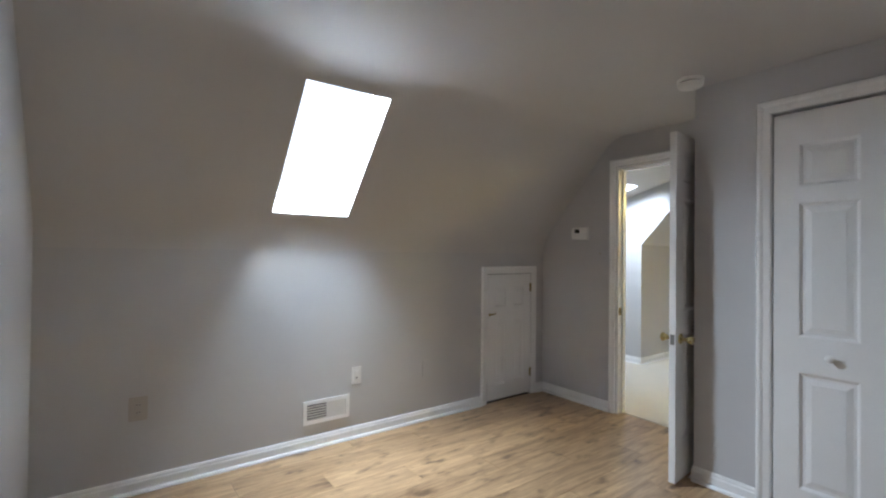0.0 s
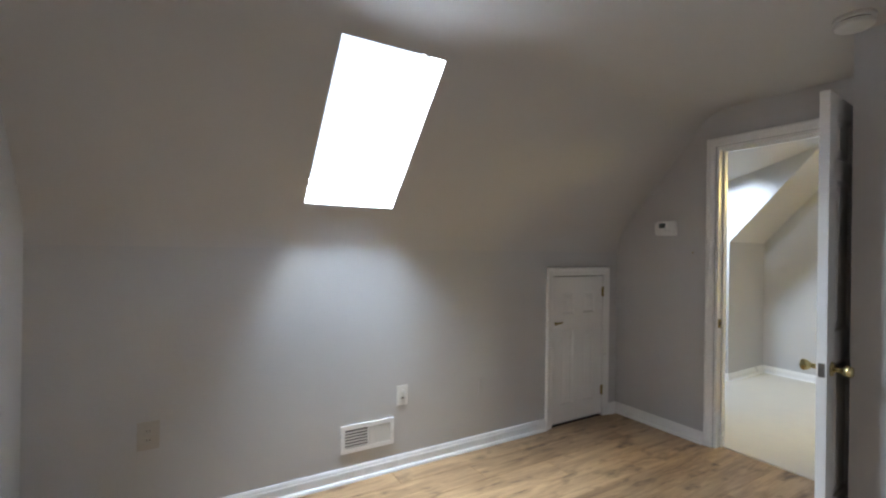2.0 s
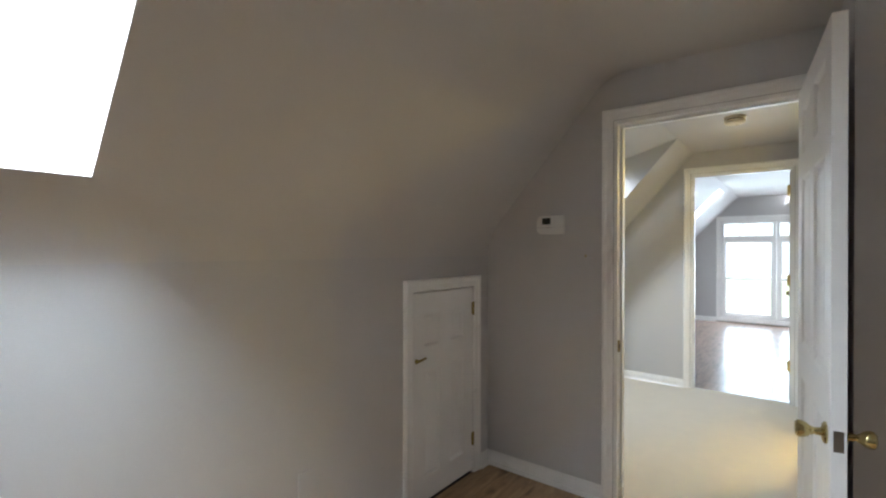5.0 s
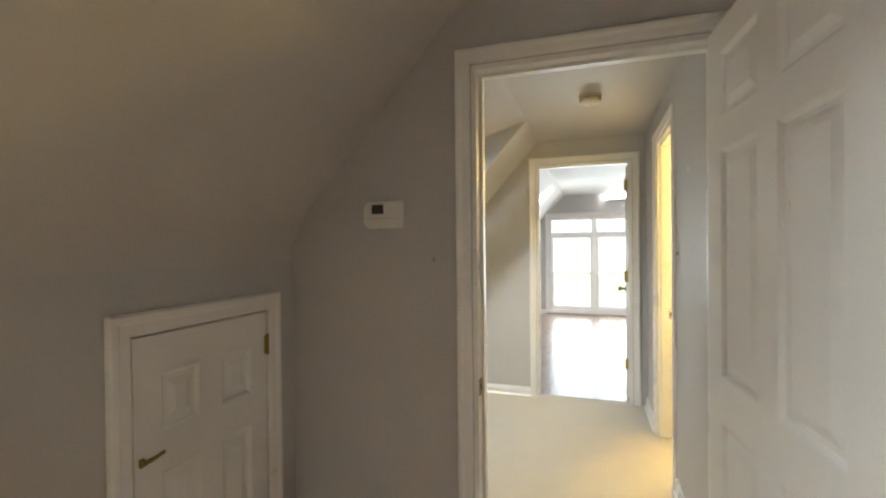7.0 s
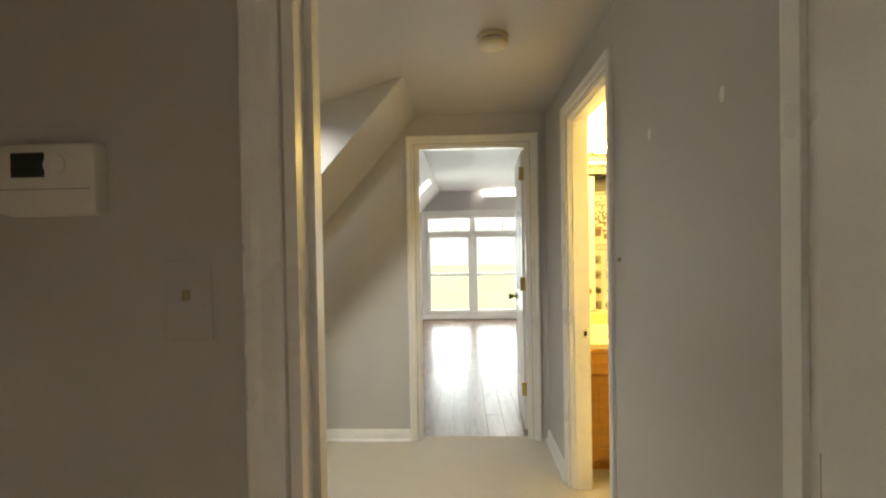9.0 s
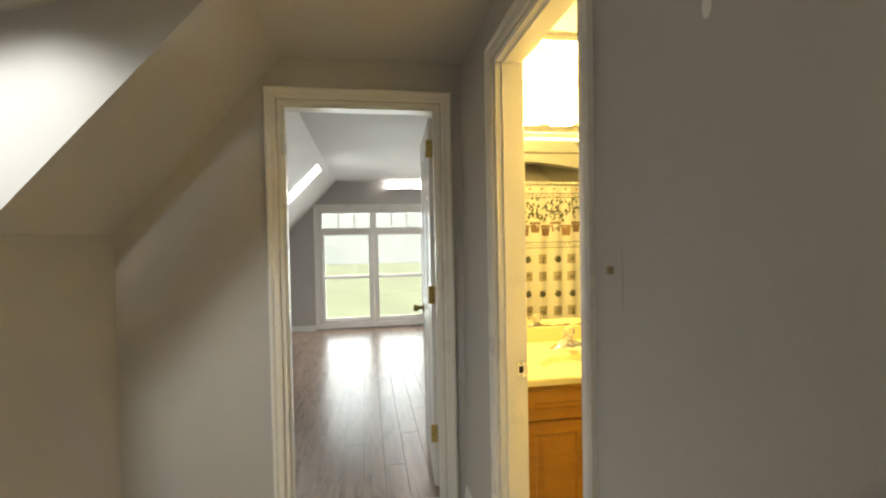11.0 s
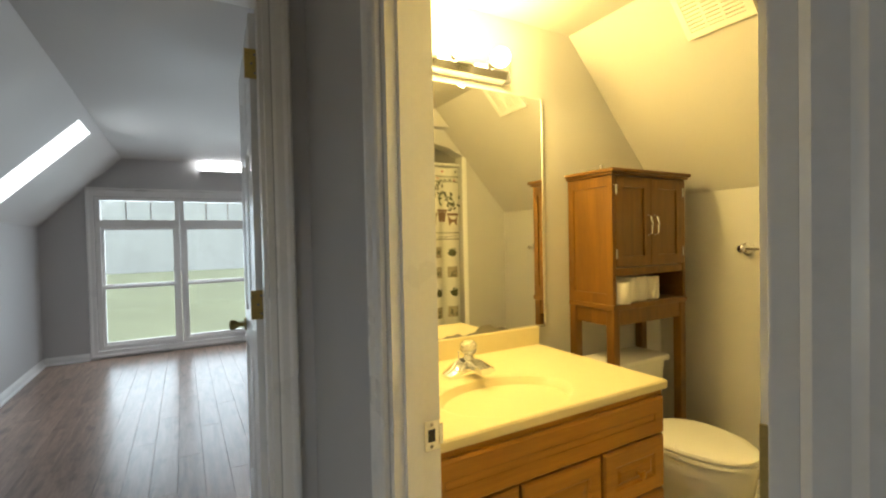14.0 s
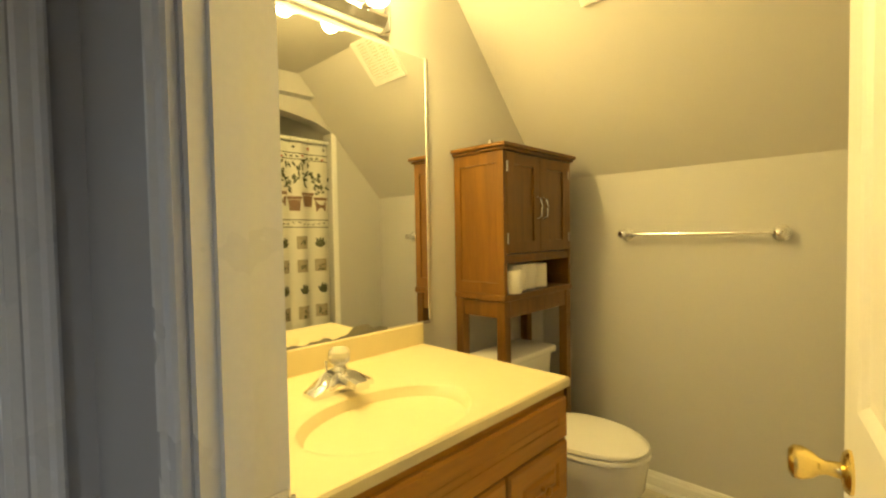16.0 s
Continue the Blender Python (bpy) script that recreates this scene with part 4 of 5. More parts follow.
for y0, y1, hinge in ((Y0 + 0.022, YM - 0.0015, Y0 + 0.022), (YM + 0.0015, Y1 - 0.022, Y1 - 0.022)):
    z0, z1, f = 1.130, 1.540, 0.048
    d = part("door", boxes((X0 - 0.002, X0 + 0.016, y0, y0 + f, z0, z1), (X0 - 0.002, X0 + 0.016, y1 - f, y1, z0, z1), (X0 - 0.002, X0 + 0.016, y0 + f, y1 - f, z0, z0 + f), (X0 - 0.002, X0 + 0.016, y0 + f, y1 - f, z1 - f, z1)), CHERRY, oc)
    part("field", boxes((X0 + 0.006, X0 + 0.012, y0 + f, y1 - f, z0 + f, z1 - f)), CHERRY, d)
    yh = y1 - 0.022 if hinge < YM else y0 + 0.022
    bm = tube(bmesh.new(), [(X0 - 0.002, yh, 1.275), (X0 - 0.020, yh, 1.283), (X0 - 0.026, yh, 1.320), (X0 - 0.020, yh, 1.357), (X0 - 0.002, yh, 1.365)], [0.006, 0.0055, 0.005, 0.0055, 0.006], 10)
    part("handle", bm, CHROME, d, "bowed brushed metal pull", smooth=True)
    for z in (1.19, 1.48):
        part("hinge", boxes((X0 - 0.006, X0 - 0.001, hinge - 0.006, hinge + 0.006, z - 0.022, z + 0.022), bevel=0.001), CHROME, d, "small metal hinge")
part("finial", lathe(bmesh.new(), [(0, 0), (0.009, 0), (0.005, 0.006), (0.010, 0.018), (0.008, 0.028), (0, 0.031)], Matrix.Translation((X0 + 0.10, Y1 - 0.05, 1.574)), 14), STEEL, oc, "small dark hook on the top", smooth=True)

# spare paper rolls on the open shelf
for k, (x, y, h) in enumerate(((5.525, -0.055, 0.098), (5.565, -0.145, 0.115), (5.560, -0.215, 0.115), (5.565, -0.315, 0.110))):
    bm = bmesh.new()
    lathe(bm, [(0.0, 0.0), (0.046, 0.0), (0.049, 0.004), (0.049, h - 0.004), (0.046, h), (0.021, h), (0.019, h - 0.03), (0, h - 0.03)], Matrix.Identity(4), 24)
    ob = new("toilet_roll", finish(bm, "toilet_roll", PAPER, True))
    ob.location = (x, y, 0.962)
    tagged(ob, "white toilet paper roll standing on the cabinet shelf", "toilet roll", "spare toilet rolls")

# toilet
TY = -0.175
toilet = thing("toilet", (5.35, TY, 0), "white porcelain toilet with its lid shut", "toilet")


def egg(x_back, x_front, half, z, n=32, square=0.0):
    """An oval that is blunt at the back and round at the front, pointing to -x."""
    pts = []
    for k in range(n):
        a = 2 * math.pi * k / n
        c, s = math.cos(a), math.sin(a)
        mid = x_front + (x_back - x_front) * 0.56
        r = (x_back - mid) if c > 0 else (mid - x_front)
        p = 0.8 if c > 0 else 1.0
        pts.append((mid + math.copysign(abs(c) ** p, c) * r, TY + half * math.copysign(abs(s) ** 0.92, s), z))
    return pts


part("bowl", loft(bmesh.new(), [egg(5.47, 5.10, 0.105, 0.0), egg(5.47, 5.10, 0.105, 0.03), egg(5.46, 5.12, 0.095, 0.10), egg(5.46, 5.08, 0.105, 0.18), egg(5.47, 5.00, 0.145, 0.26), egg(5.48, 4.992, 0.172, 0.33), egg(5.48, 4.985, 0.172, 0.375), egg(5.48, 4.988, 0.172, 0.388)]), PORCELAIN, toilet, smooth=True)
part("seat", loft(bmesh.new(), [egg(5.43, 4.985, 0.172, 0.390), egg(5.43, 4.978, 0.177, 0.396), egg(5.43, 4.980, 0.176, 0.408), egg(5.43, 4.988, 0.176, 0.412)]), PLASTIC, toilet, smooth=True)
part("lid", loft(bmesh.new(), [egg(5.43, 4.985, 0.172, 0.415), egg(5.43, 4.980, 0.176, 0.420), egg(5.43, 4.982, 0.175, 0.428), egg(5.42, 4.992, 0.172, 0.434), egg(5.40, 5.02, 0.130, 0.439)]), PLASTIC, toilet, smooth=True)
for y in (TY - 0.075, TY + 0.075):
    part("seat_hinge", boxes((5.425, 5.462, y - 0.018, y + 0.018, 0.388, 0.430), bevel=0.006), PLASTIC, toilet)
bm = bmesh.new()
rings = []
for z, x0, x1, hw in ((0.385, 5.515, 5.685, 0.185), (0.40, 5.505, 5.69, 0.195), (0.68, 5.492, 5.69, 0.212)):
    r = 0.025
    rings.append([(x1, TY - hw, z), (x1, TY + hw, z), (x0 + r, TY + hw, z), (x0 + 0.007, TY + hw - 0.007, z), (x0, TY + hw - r, z), (x0, TY - hw + r, z), (x0 + 0.007, TY - hw + 0.007, z), (x0 + r, TY - hw, z)])
part("tank", loft(bm, rings), PORCELAIN, toilet, smooth=True)
part("tank_lid", boxes((5.478, 5.694, TY - 0.225, TY + 0.225, 0.682, 0.715), bevel=0.010), PORCELAIN, toilet, smooth=True)
part("flush_lever", tube(bmesh.new(), [(5.487, TY + 0.15, 0.63), (5.478, TY + 0.15, 0.63), (5.474, TY + 0.10, 0.627), (5.475, TY + 0.075, 0.625)], 0.007, 10), CHROME, toilet, "chrome lever", smooth=True)

toilet.location.x += 0.030
toilet.scale.z = 0.955

# towel bar
tb = thing("towel_bar", (4.99, KS, 1.19), "chrome towel bar with round ends on the low wall", "towel rail")
part("rod", lathe(bmesh.new(), [(0, -0.30), (0.008, -0.30), (0.008, 0.30), (0, 0.30)], pose(4.99, KS + 0.058, 1.197, 0, 90, 0), 16), CHROME, tb, smooth=True)
for x in (4.69, 5.29):
    bm = lathe(bmesh.new(), [(0, 0), (0.033, 0), (0.033, 0.006), (0.027, 0.011), (0.026, 0.018), (0.018, 0.022), (0.014, 0.030), (0.014, 0.044), (0.018, 0.050), (0.019, 0.066), (0.012, 0.072), (0, 0.073)], Matrix.Translation((x, KS + 0.001, 1.197)) @ pose(0, 0, 0, -90), 24)
    part("post", bm, CHROME, tb, smooth=True)

# exhaust grille on the bathroom slope
bm_frame, _ = slope_frame(*SOUTH[0], *SOUTH[1])
gr = thing("ceiling_vent", bm_frame @ Vector((5.12, 0.9, 0)), "cream slotted exhaust fan grille on the sloping ceiling", "vent")
gx0, gx1, gv0, gv1 = 4.985, 5.245, 0.792, 1.050
part("frame", boxes((gx0, gx0 + 0.030, gv0, gv1, -0.018, -0.001), (gx1 - 0.024, gx1, gv0, gv1, -0.018, -0.001), (gx0 + 0.030, gx1 - 0.024, gv0, gv0 + 0.026, -0.018, -0.001), (gx0 + 0.030, gx1 - 0.024, gv1 - 0.022, gv1, -0.018, -0.001), m=bm_frame), PLASTIC, gr)
part("backing", boxes((gx0 + 0.025, gx1 - 0.02, gv0 + 0.02, gv1 - 0.02, -0.004, -0.001), m=bm_frame), IVORY, gr)
for k in range(13):
    v = gv0 + 0.028 + k * 0.0160
    part("slat", boxes((gx0 + 0.030, gx1 - 0.024, v, v + 0.0118, -0.016, -0.006), m=bm_frame), PLASTIC, gr)
for q in (0.36, 0.68):
    gx = gx0 + 0.030 + (gx1 - gx0 - 0.054) * q
    part("mullion", boxes((gx - 0.005, gx + 0.005, gv0 + 0.026, gv1 - 0.022, -0.0165, -0.005), m=bm_frame), PLASTIC, gr)

# tub, rail and shower curtain
tub = thing("bathtub", (ALX - 0.5, 0.5, 0), "white bathtub behind the shower curtain", "bathtub")
x0, x1, y0, y1 = ALX - 0.895, ALX - 0.125, ALY + 0.005, CY0 - 0.005
def rim(ins, z):
    r = 0.06
    a, b, c, d = x0 + ins, x1 - ins, y0 + ins, y1 - ins
    return [(a + r, c, z), (b - r, c, z), (b, c + r, z), (b, d - r, z), (b - r, d, z), (a + r, d, z), (a, d - r, z), (a, c + r, z)]
part("basin", loft(bmesh.new(), [rim(0, 0.0), rim(0, 0.385), rim(0.004, 0.395), rim(0.07, 0.395), rim(0.09, 0.36), rim(0.14, 0.10), rim(0.17, 0.07)]), PORCELAIN, tub, smooth=True)
rod = thing("curtain_rod", (ALX - 0.06, 0.5, 1.86), "cream shower curtain rod across the tub alcove", "curtain rod")
part("rod", lathe(bmesh.new(), [(0, -0.752), (0.0125, -0.752), (0.0125, 0.752), (0, 0.752)], pose(ALX - 0.06, 0.4675, 1.872, 90), 14), PORCELAIN, rod, smooth=True)
structure("trim_tub_alcove", boxes((ALX - 0.001, ALX + 0.010, ALY - 0.027, ALY + 0.013, 0, 1.93), bevel=0.003), TRIM, "white edge trim of the tub alcove", "trim")

CX, CYA, CYB, CZ0, CZ1 = ALX - 0.055, -0.272, 1.20, 0.22, 1.845


def fold(y, z):
    """Depth of the curtain's folds."""
    k = 0.4 + 0.6 * (CZ1 - z) / (CZ1 - CZ0)
    return CX + k * (0.020 * math.sin(2 * math.pi * (y - CYA) / 0.165 + 0.6 * math.sin(y * 7)) + 0.008 * math.sin(2 * math.pi * y / 0.43 + 1.1))


cur = thing("shower_curtain", (CX, 0.5, CZ0), "white printed shower curtain with potted herbs and leaf squares", "shower curtain")
bm = bmesh.new()
ny, nz = 150, 14
rows = [[bm.verts.new((fold(CYA + (CYB - CYA) * i / ny, CZ0 + (CZ1 - CZ0) * j / nz), CYA + (CYB - CYA) * i / ny, CZ0 + (CZ1 - CZ0) * j / nz)) for i in range(ny + 1)] for j in range(nz + 1)]
for ra, rb in zip(rows, rows[1:]):
    for i in range(ny):
        bm.faces.new((ra[i], ra[i + 1], rb[i + 1], rb[i]))
cloth = part("cloth", bm, FABRIC, cur, smooth=True)
for k in range(12):
    y = CYA + 0.03 + k * (CYB - CYA - 0.06) / 11
    ring = [(ALX - 0.06 + 0.026 * math.cos(a), y, 1.866 + 0.028 * math.sin(a)) for a in [2 * math.pi * q / 14 for q in range(15)]]
    part("curtain_ring", tube(bmesh.new(), ring, 0.0022, 6), CHROME, rod, smooth=True)
LEAF = material("printed_leaf_green", (0.075, 0.085, 0.045), 0.8, spread=0.25, scale=60, bump=0.0)
POT = material("printed_terracotta", (0.23, 0.14, 0.09), 0.8, spread=0.2, scale=60, bump=0.0)
SQUARE = material("printed_taupe", (0.42, 0.37, 0.27), 0.8, spread=0.2, scale=60, bump=0.0)
RED = material("printed_red", (0.45, 0.08, 0.06), 0.8, spread=0.2, scale=60, bump=0.0)


def print_on(bm, outline, proud=0.0022):
    """A flat figure laid on the cloth, following its folds."""
    cy, cz = sum(p[0] for p in outline) / len(outline), sum(p[1] for p in outline) / len(outline)
    mid = bm.verts.new((fold(cy, cz) + proud, cy, cz))
    vs = [bm.verts.new((fold(y, z) + proud, y, z)) for y, z in outline]
    for a, b in zip(vs, vs[1:] + vs[:1]):
        bm.faces.new((mid, a, b))


def leaf_at(bm, y, z, length, width, turn, **kw):
    c, s = math.cos(turn), math.sin(turn)
    pts = [(0, 0), (0.28, 0.42), (0.55, 0.5), (0.82, 0.28), (1, 0), (0.82, -0.28), (0.55, -0.5), (0.28, -0.42)]
    print_on(bm, [(y + length * u * c - width * v * s, z + length * u * s + width * v * c) for u, v in pts], **kw)


def quad_at(bm, y, z, w, h, **kw):
    n = 4
    for i in range(n):
        a, b = y - w / 2 + w * i / n, y - w / 2 + w * (i + 1) / n
        print_on(bm, [(a, z - h / 2), (b, z - h / 2), (b, z + h / 2), (a, z + h / 2)], **kw)


rnd = random.Random(7)
greens, pots, squares, lines, reds = (bmesh.new() for _ in range(5))
for z in (1.775, 1.735, 1.325, 1.275):
    for i in range(34):
        quad_at(lines, CYA + 0.02 + i * 0.0412, z, 0.041, 0.006)
for i in range(36):
    y = CYA + 0.03 + i * 0.0382
    leaf_at(greens if i % 4 else reds, y, 1.755 + rnd.uniform(-0.006, 0.006), 0.03, 0.012, rnd.uniform(-0.6, 0.6))
    leaf_at(greens, y, 1.30, 0.026, 0.009, rnd.uniform(-0.7, 0.7))
    if i % 3 == 0:
        leaf_at(reds if i % 2 else greens, y, 1.805, 0.022, 0.02, 1.57)
for i in range(14):
    y = CYA + 0.06 + i * 0.1
    zp = 1.385 + (0.03 if i % 2 else 0.0)
    w = 0.086
    print_on(pots, [(y - w * 0.40, zp), (y + w * 0.40, zp), (y + w * 0.5, zp + 0.075), (y - w * 0.5, zp + 0.075)])
    quad_at(pots, y, zp + 0.088, w * 1.18, 0.02, proud=0.0026)
    for q in range(22):
        t = math.pi / 2 + rnd.uniform(-1.0, 1.0)
        r = rnd.uniform(0.02, 0.21)
        leaf_at(greens, y + r * math.cos(t) * 0.55, zp + 0.10 + r * math.sin(t), rnd.uniform(0.028, 0.048), 0.016, t + rnd.uniform(-0.9, 0.9))
for r, z in enumerate((1.17, 1.01, 0.85, 0.69, 0.53, 0.37)):
    for i in range(10):
        y = CYA + 0.07 + i * 0.14
        if (r + i) % 2 if r < 1 else r % 2:
            quad_at(squares, y, z, 0.084, 0.088)
            for q in range(7):
                leaf_at(greens, y + rnd.uniform(-0.025, 0.012), z + rnd.uniform(-0.028, 0.02), 0.024, 0.011, rnd.uniform(0, 6.28), proud=0.003)
        else:
            tilt = rnd.uniform(-0.4, 0.4)
            for q in (-0.8, -0.35, 0.0, 0.35, 0.8):
                leaf_at(greens, y, z - 0.035, 0.075 if abs(q) < 0.5 else 0.055, 0.022, math.pi / 2 + q + tilt)
for nm, b, mt, lb in (("leaf_print", greens, LEAF, "dark green printed leaves"), ("pot_print", pots, POT, "terracotta printed flower pots"), ("square_print", squares, SQUARE, "taupe printed squares"), ("border_print", lines, LEAF, "dark printed border lines"), ("flower_print", reds, RED, "red printed flowers")):
    tagged(part(nm, b, mt, cloth, lb), kind="stuff")

# strike plates
strike = thing("strike_plate", (DC[1] - 0.018, CY0 + 0.022, 0.863), "small metal strike plate on the bathroom door lining", "strike plate")
part("plate", boxes((DC[1] - 0.0215, DC[1] - 0.0175, CY0 + 0.006, CY0 + 0.04, 0.832, 0.894), (DC[1] - 0.0235, DC[1] - 0.0205, CY0 - 0.002, CY0 + 0.006, 0.842, 0.884)), CHROME, strike)
part("latch_hole", boxes((DC[1] - 0.0225, DC[1] - 0.0210, CY0 + 0.016, CY0 + 0.032, 0.850, 0.876)), DARK, strike)
for z in (0.840, 0.886):
    part("screw", lathe(bmesh.new(), [(0, 0), (0.004, 0), (0.003, 0.001), (0, 0.001)], Matrix.Translation((DC[1] - 0.0215, CY0 + 0.024, z)) @ pose(0, 0, 0, 0, -90, 0), 10), STEEL, strike)
strike = thing("strike_plate", (AX0 + 0.03, DA[1] - 0.018, 0.83), "small metal strike plate on the bedroom door lining", "strike plate")
part("plate", boxes((AX0 + 0.010, AX0 + 0.044, DA[1] - 0.0215, DA[1] - 0.018, 0.80, 0.86)), BRASS_OLD, strike)
part("latch_hole", boxes((AX0 + 0.02, AX0 + 0.034, DA[1] - 0.0225, DA[1] - 0.0210, 0.818, 0.842)), DARK, strike)

# ---- bedroom fittings ----
vent = thing("wall_register", (0.963, KN, 0.16), "white steel air register with half-open louvres low on the wall", "vent")
vx0, vx1, vz0, vz1 = 0.803, 1.125, 0.160, 0.312
part("frame", boxes((vx0, vx0 + 0.024, KN - 0.012, KN - 0.001, vz0, vz1), (vx1 - 0.024, vx1, KN - 0.012, KN - 0.001, vz0, vz1), (vx0 + 0.024, vx1 - 0.024, KN - 0.012, KN - 0.001, vz0, vz0 + 0.024), (vx0 + 0.024, vx1 - 0.024, KN - 0.012, KN - 0.001, vz1 - 0.024, vz1)), TRIM, vent)
part("backing", boxes((vx0 + 0.02, vx1 - 0.02, KN - 0.004, KN - 0.0015, vz0 + 0.02, vz1 - 0.02)), DARK, vent)
for k in range(6):
    z = vz0 + 0.030 + k * 0.0165
    part("louvre", boxes((vx0 + 0.024, 0.962, -0.0008, 0.0008, -0.007, 0.007), m=Matrix.Translation((0, KN - 0.009, z)) @ pose(0, 0, 0, 35)), PLASTIC, vent, "open white louvre")
part("mullion", boxes((0.962, 0.968, KN - 0.0125, KN - 0.003, vz0 + 0.024, vz1 - 0.024)), TRIM, vent)
for k in range(17):
    x = 0.9715 + k * 0.0075
    part("fin", boxes((x, x + 0.0058, KN - 0.0105, KN - 0.005, vz0 + 0.024, vz1 - 0.024)), PLASTIC, vent)
part("lever", boxes((1.108, 1.112, KN - 0.020, KN - 0.011, 0.225, 0.250)), TRIM, vent)


def plate(name, c, across, out, label, category, mat=PLASTIC, kind="outlet", w=0.072, h=0.118, thick=0.006):
    """A bevelled wall plate. across: 'x' or 'y', the axis along the wall; c: its middle on the wall; out: the side it faces."""
    th = thing(name, c, label, category)
    def at(u0, u1, d0, d1, z0, z1):
        if across == "x":
            return (c[0] + u0, c[0] + u1, *sorted((c[1] + out * d0, c[1] + out * d1)), c[2] + z0, c[2] + z1)
        return (*sorted((c[0] + out * d0, c[0] + out * d1)), c[1] + u0, c[1] + u1, c[2] + z0, c[2] + z1)
    part("plate", boxes(at(-w / 2, w / 2, 0.0004, thick, -h / 2, h / 2), bevel=thick / 3), mat, th)
    if kind == "outlet":
        for z in (-0.02, 0.02):
            part("socket", boxes(at(-0.016, 0.016, 0.005, 0.0085, z - 0.014, z + 0.014), bevel=0.002), mat, th)
            for u in (-0.006, 0.006):
                part("slot", boxes(at(u - 0.0012, u + 0.0012, 0.0083, 0.0089, z - 0.002, z + 0.006)), DARK, th)
    elif kind == "coax":
        part("jack", boxes(at(-0.016, 0.016, 0.005, 0.0085, -0.033, 0.033), bevel=0.002), mat, th)
        part("port", boxes(at(-0.007, 0.007, 0.0083, 0.012, -0.022, -0.008), bevel=0.002), STEEL, th)
        part("port", boxes(at(-0.007, 0.007, 0.0083, 0.010, 0.010, 0.022), bevel=0.002), mat, th)
    elif kind == "switch":
        part("toggle", boxes(at(-0.005, 0.005, thick - 0.001, 0.013, 0.0, 0.016), bevel=0.002), IVORY, th, "small ivory toggle")
        for z in (-0.03, 0.03):
            part("screw", boxes(at(-0.003, 0.003, thick - 0.0005, thick + 0.001, z - 0.003, z + 0.003), bevel=0.001), mat, th)
    return th


plate("wall_outlet", (1.178, KN, 0.432), "x", -1, "white duplex wall outlet above the air register", "outlet", kind="coax")
plate("wall_outlet", (-0.088, KN, 0.444), "x", -1, "duplex wall outlet with its plate painted over dull beige", "outlet", PAINT_OLD, w=0.086, h=0.126)
plate("wall_outlet", (1.772, KN, 0.40), "x", -1, "blank wall plate painted over in the wall colour", "wall plate", PAINT, kind="blank")
plate("light_switch", (AX0, 2.325, 1.295), "y", -1, "light switch painted over in the wall colour", "switch", PAINT, kind="switch")
plate("light_switch", (4.140, CY1, 1.293), "x", 1, "toggle light switch painted over in the wall colour", "switch", PAINT, kind="switch", thick=0.0014)

th = thing("thermostat", (AX0, 2.547, 1.425), "white wall thermostat with a small dark display", "thermostat")
ty0, ty1, tz0, tz1 = 2.446, 2.612, 1.424, 1.530
bm = bmesh.new()
pts = []
for cy, cz, a0, r in ((ty1 - 0.03, tz0 + 0.03, -90, 0.03), (ty1 - 0.03, tz1 - 0.03, 0, 0.03), (ty0 + 0.006, tz1 - 0.006, 90, 0.006), (ty0 + 0.006, tz0 + 0.006, 180, 0.006)):
    pts += [(cy + r * math.cos(radians(a0 + q * 22.5)), cz + r * math.sin(radians(a0 + q * 22.5))) for q in range(5)]
yc, zc = (ty0 + ty1) / 2, (tz0 + tz1) / 2
def shell(d, s):
    return [(AX0 - d, yc + (y - yc) * s, zc + (z - zc) * s) for y, z in pts]
part("case", loft(bm, [shell(0.001, 1), shell(0.016, 1), shell(0.021, 0.96), shell(0.022, 0.92)]), PLASTIC, th, smooth=True)
part("display", boxes((AX0 - 0.0235, AX0 - 0.0215, 2.524, 2.574, 1.480, 1.516)), SCREEN, th, "dark display window")
part("dial", lathe(bmesh.new(), [(0, 0), (0.017, 0), (0.016, 0.003), (0, 0.004)], Matrix.Translation((AX0 - 0.0215, 2.508, 1.498)) @ pose(0, 0, 0, 0, -90, 0), 20), PLASTIC, th, smooth=True)
part("cover_seam", boxes((AX0 - 0.0228, AX0 - 0.0216, 2.456, 2.604, 1.462, 1.4632)), STEEL, th)


def smoke_detector(x, y, label, aged):
    ob = thing("smoke_detector", (x, y, CEIL), label, "smoke detector")
    m = Matrix.Translation((x, y, CEIL - 0.0005)) @ pose(0, 0, 0, 180)
    part("base", lathe(bmesh.new(), [(0, 0), (0.066, 0), (0.068, 0.004), (0.068, 0.014), (0.058, 0.017), (0, 0.017)], m, 32), aged, ob, smooth=True)
    part("vent_ring", lathe(bmesh.new(), [(0, 0.0165), (0.055, 0.0165), (0.055, 0.024), (0, 0.024)], m, 32), DARK, ob, smooth=True)
    part("cover", lathe(bmesh.new(), [(0, 0.0235), (0.063, 0.0235), (0.065, 0.028), (0.063, 0.040), (0.055, 0.047), (0.03, 0.050), (0, 0.050)], m, 32), aged, ob, smooth=True)
    part("test_button", lathe(bmesh.new(), [(0, 0.0495), (0.012, 0.0495), (0.011, 0.053), (0, 0.054)], m @ Matrix.Translation((0.028, 0.01, 0)), 16), aged, ob, smooth=True)


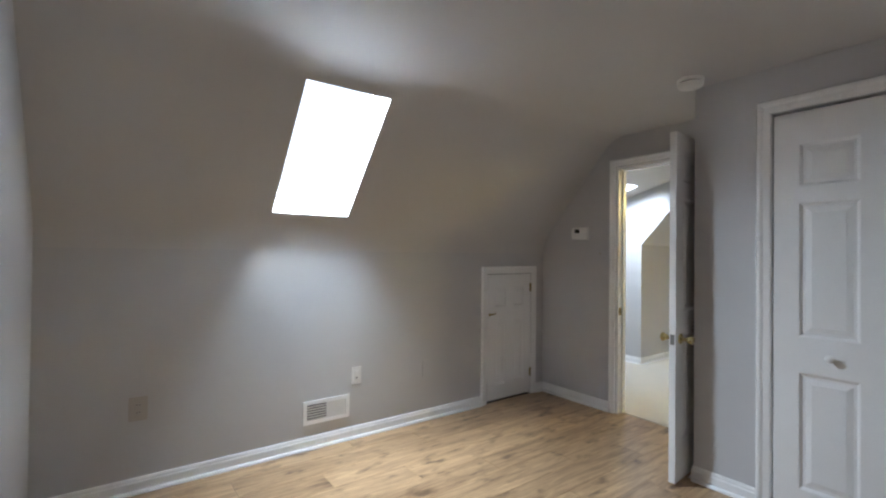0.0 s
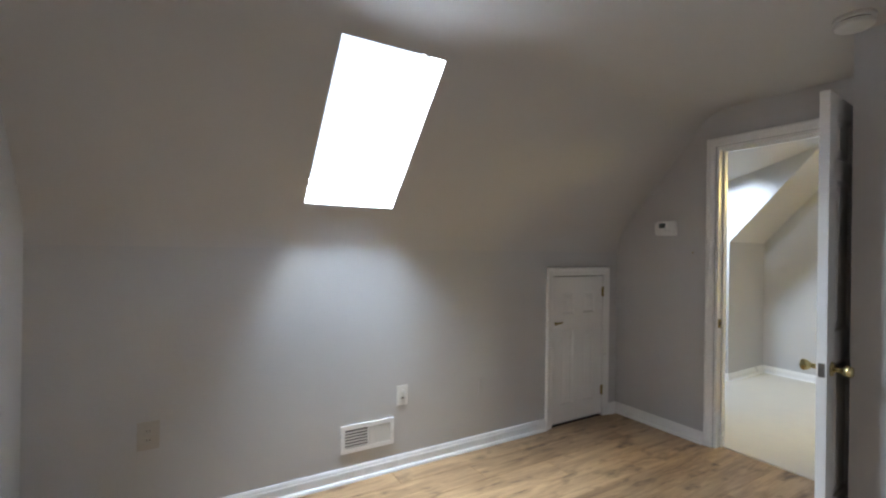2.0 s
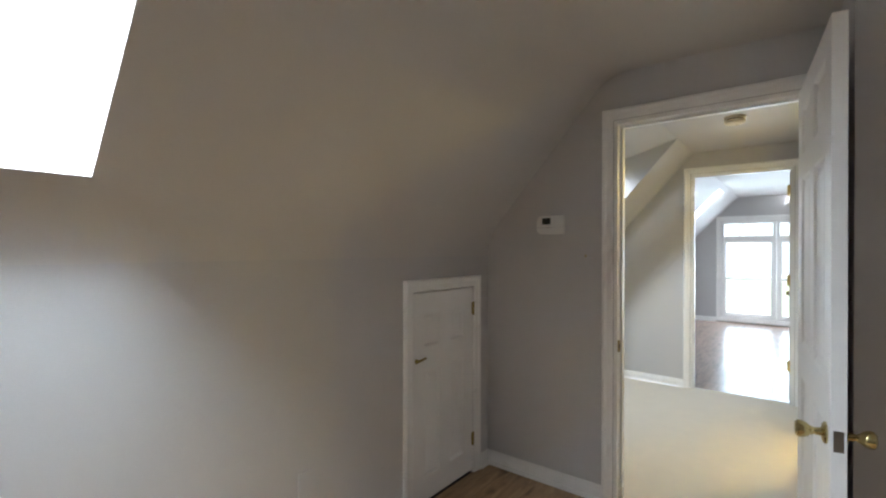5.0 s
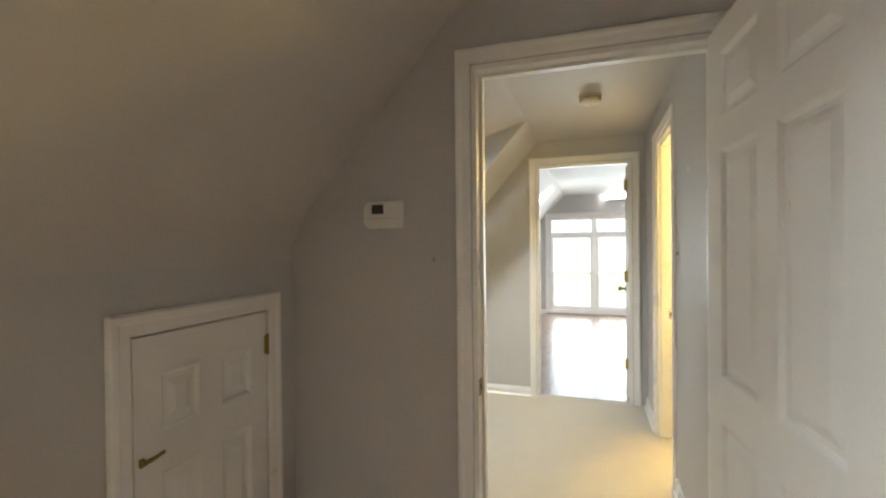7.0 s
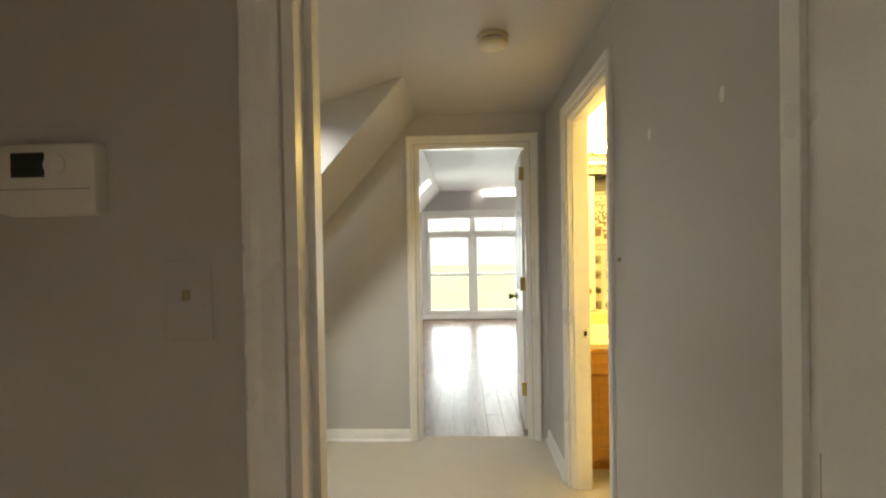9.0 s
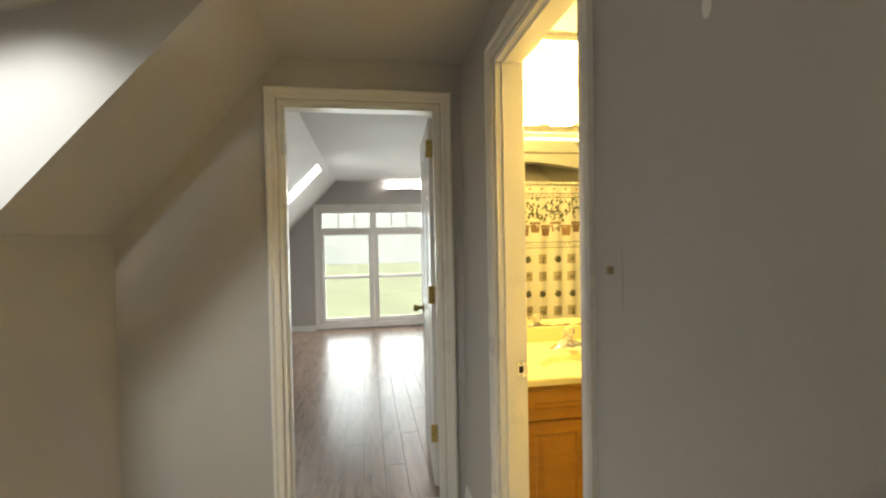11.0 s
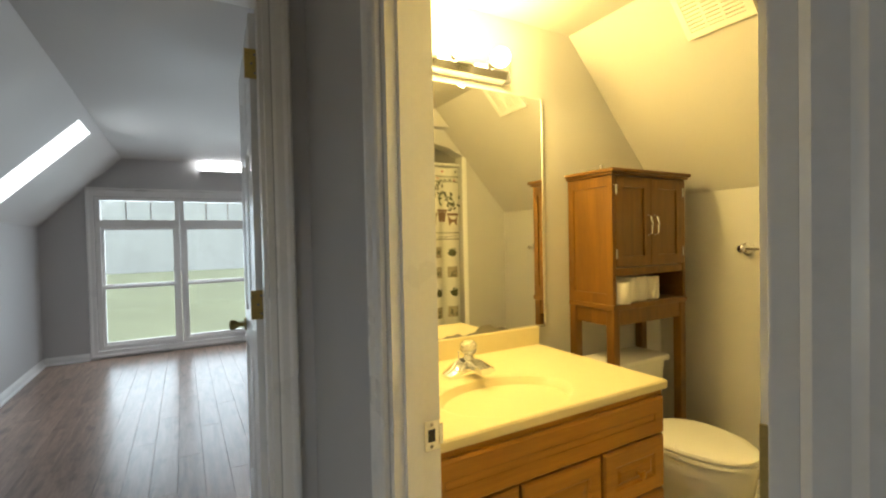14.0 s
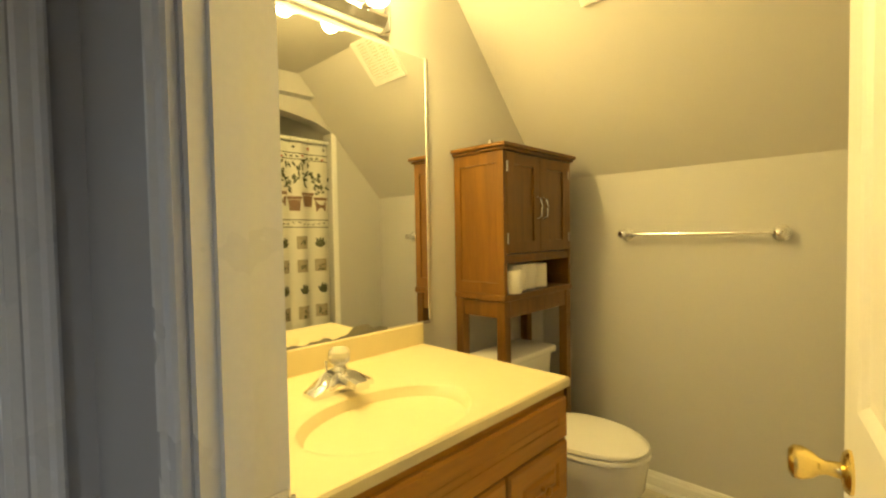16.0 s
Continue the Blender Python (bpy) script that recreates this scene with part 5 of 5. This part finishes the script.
AGED = material("yellowed_plastic", (0.66, 0.58, 0.40), 0.45, spread=0.05, scale=12, bump=0.004)
smoke_detector(2.33, 1.235, "white round smoke detector on the bedroom ceiling", PLASTIC)
smoke_detector(4.42, 1.765, "yellowed round smoke detector on the landing ceiling", AGED)
for x, z in ((3.49, 1.695), (3.88, 1.70)):
    ob = new("nail_patch", finish(lathe(bmesh.new(), [(0, 0), (0.012, 0), (0.009, 0.0015), (0, 0.002)], Matrix.Diagonal((0.8, 1.6, 1, 1)), 14), "nail_patch", TRIM, True))
    ob.matrix_world = Matrix.Translation((x, CY1, z)) @ pose(0, 0, 0, -90)
    tagged(ob, "white filler patch over a nail hole", "wall patch", "nail patches")

# low register in the end room
vent = thing("wall_register", (8.40, EKN, 0.22), "white air register low on the end room wall", "vent")
part("frame", boxes((8.24, 8.265, EKN - 0.012, EKN - 0.001, 0.2, 0.355), (8.545, 8.57, EKN - 0.012, EKN - 0.001, 0.2, 0.355), (8.265, 8.545, EKN - 0.012, EKN - 0.001, 0.2, 0.222), (8.265, 8.545, EKN - 0.012, EKN - 0.001, 0.333, 0.355)), TRIM, vent)
part("backing", boxes((8.26, 8.55, EKN - 0.004, EKN - 0.0015, 0.22, 0.335)), DARK, vent)
for k in range(7):
    part("louvre", boxes((8.265, 8.545, -0.0008, 0.0008, -0.007, 0.007), m=Matrix.Translation((0, EKN - 0.009, 0.230 + k * 0.0158)) @ pose(0, 0, 0, 35)), STEEL, vent)

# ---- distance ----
# Woods paled to blue-grey: the mist of distance is painted into their colour.
HAZE = material("mist_tinted_woods", (0.62, 0.68, 0.73), 1.0, spread=0.14, scale=0.12, fine=1.2, bump=0.0)
bm = bmesh.new()
rnd = random.Random(3)
prev = None
for k in range(241):
    y = -180 + 1.5 * k
    h = 17.0 + 1.5 * noise.noise((y * 0.03, 0.3, 0)) + 1.4 * noise.noise((y * 0.21, 1.3, 0)) + rnd.uniform(-0.6, 0.6)
    x = 95.0
    cur_ = (bm.verts.new((x, y, -3.2)), bm.verts.new((x + 1, y, -3.2 + h * 0.5)), bm.verts.new((x + 2, y, -3.2 + h)))
    if prev:
        for a in (0, 1):
            bm.faces.new((prev[a], cur_[a], cur_[a + 1], prev[a + 1]))
    prev = cur_
tagged(new("backdrop", finish(bm, "backdrop", HAZE)), "line of far woods beyond the lawn, with mist put into its pale colour", "woods", kind="structure")


# ---- laminate floors ----
def planks(parent, x0, x1, y0, y1, width, length, mat, z=0.0, offset=0.37):
    """Boards laid along the house in staggered rows; cut boards get their own mesh."""
    shared = {}
    rows = int(math.ceil((y1 - y0) / width))
    for r in range(rows):
        a, b = y0 + r * width, min(y0 + (r + 1) * width, y1)
        x = x0 - (r * offset * length) % length
        while x < x1 - 1e-4:
            u, v = max(x, x0), min(x + length, x1)
            x += length
            if v - u < 0.02:
                continue
            key = (round(v - u, 3), round(b - a, 3))
            if key not in shared:
                bm = bmesh.new()
                g, c, w, d = 0.0003, 0.0009, key[0], key[1]
                rings = []
                for inset, zz in ((g, -0.010), (g, -0.0014), (g + c, 0.0)):
                    rings.append([(inset, inset, zz), (w - inset, inset, zz), (w - inset, d - inset, zz), (inset, d - inset, zz)])
                loft(bm, rings)
                shared[key] = finish(bm, "plank", mat)
            ob = new("plank", shared[key])
            ob.parent = parent
            ob.location = (u, a, z)


planks(tagged(new("floor_bedroom"), "warm oak laminate board floor with dark knots", "floor", kind="structure"), WX, AX0 + 0.06, KS, KN, 0.193, 1.21, OAK)
planks(tagged(new("floor_end_room"), "glossy brown laminate board floor", "floor", kind="structure"), BX0 + 0.06, EX, KS, EKN, 0.128, 1.21, OAK_END)
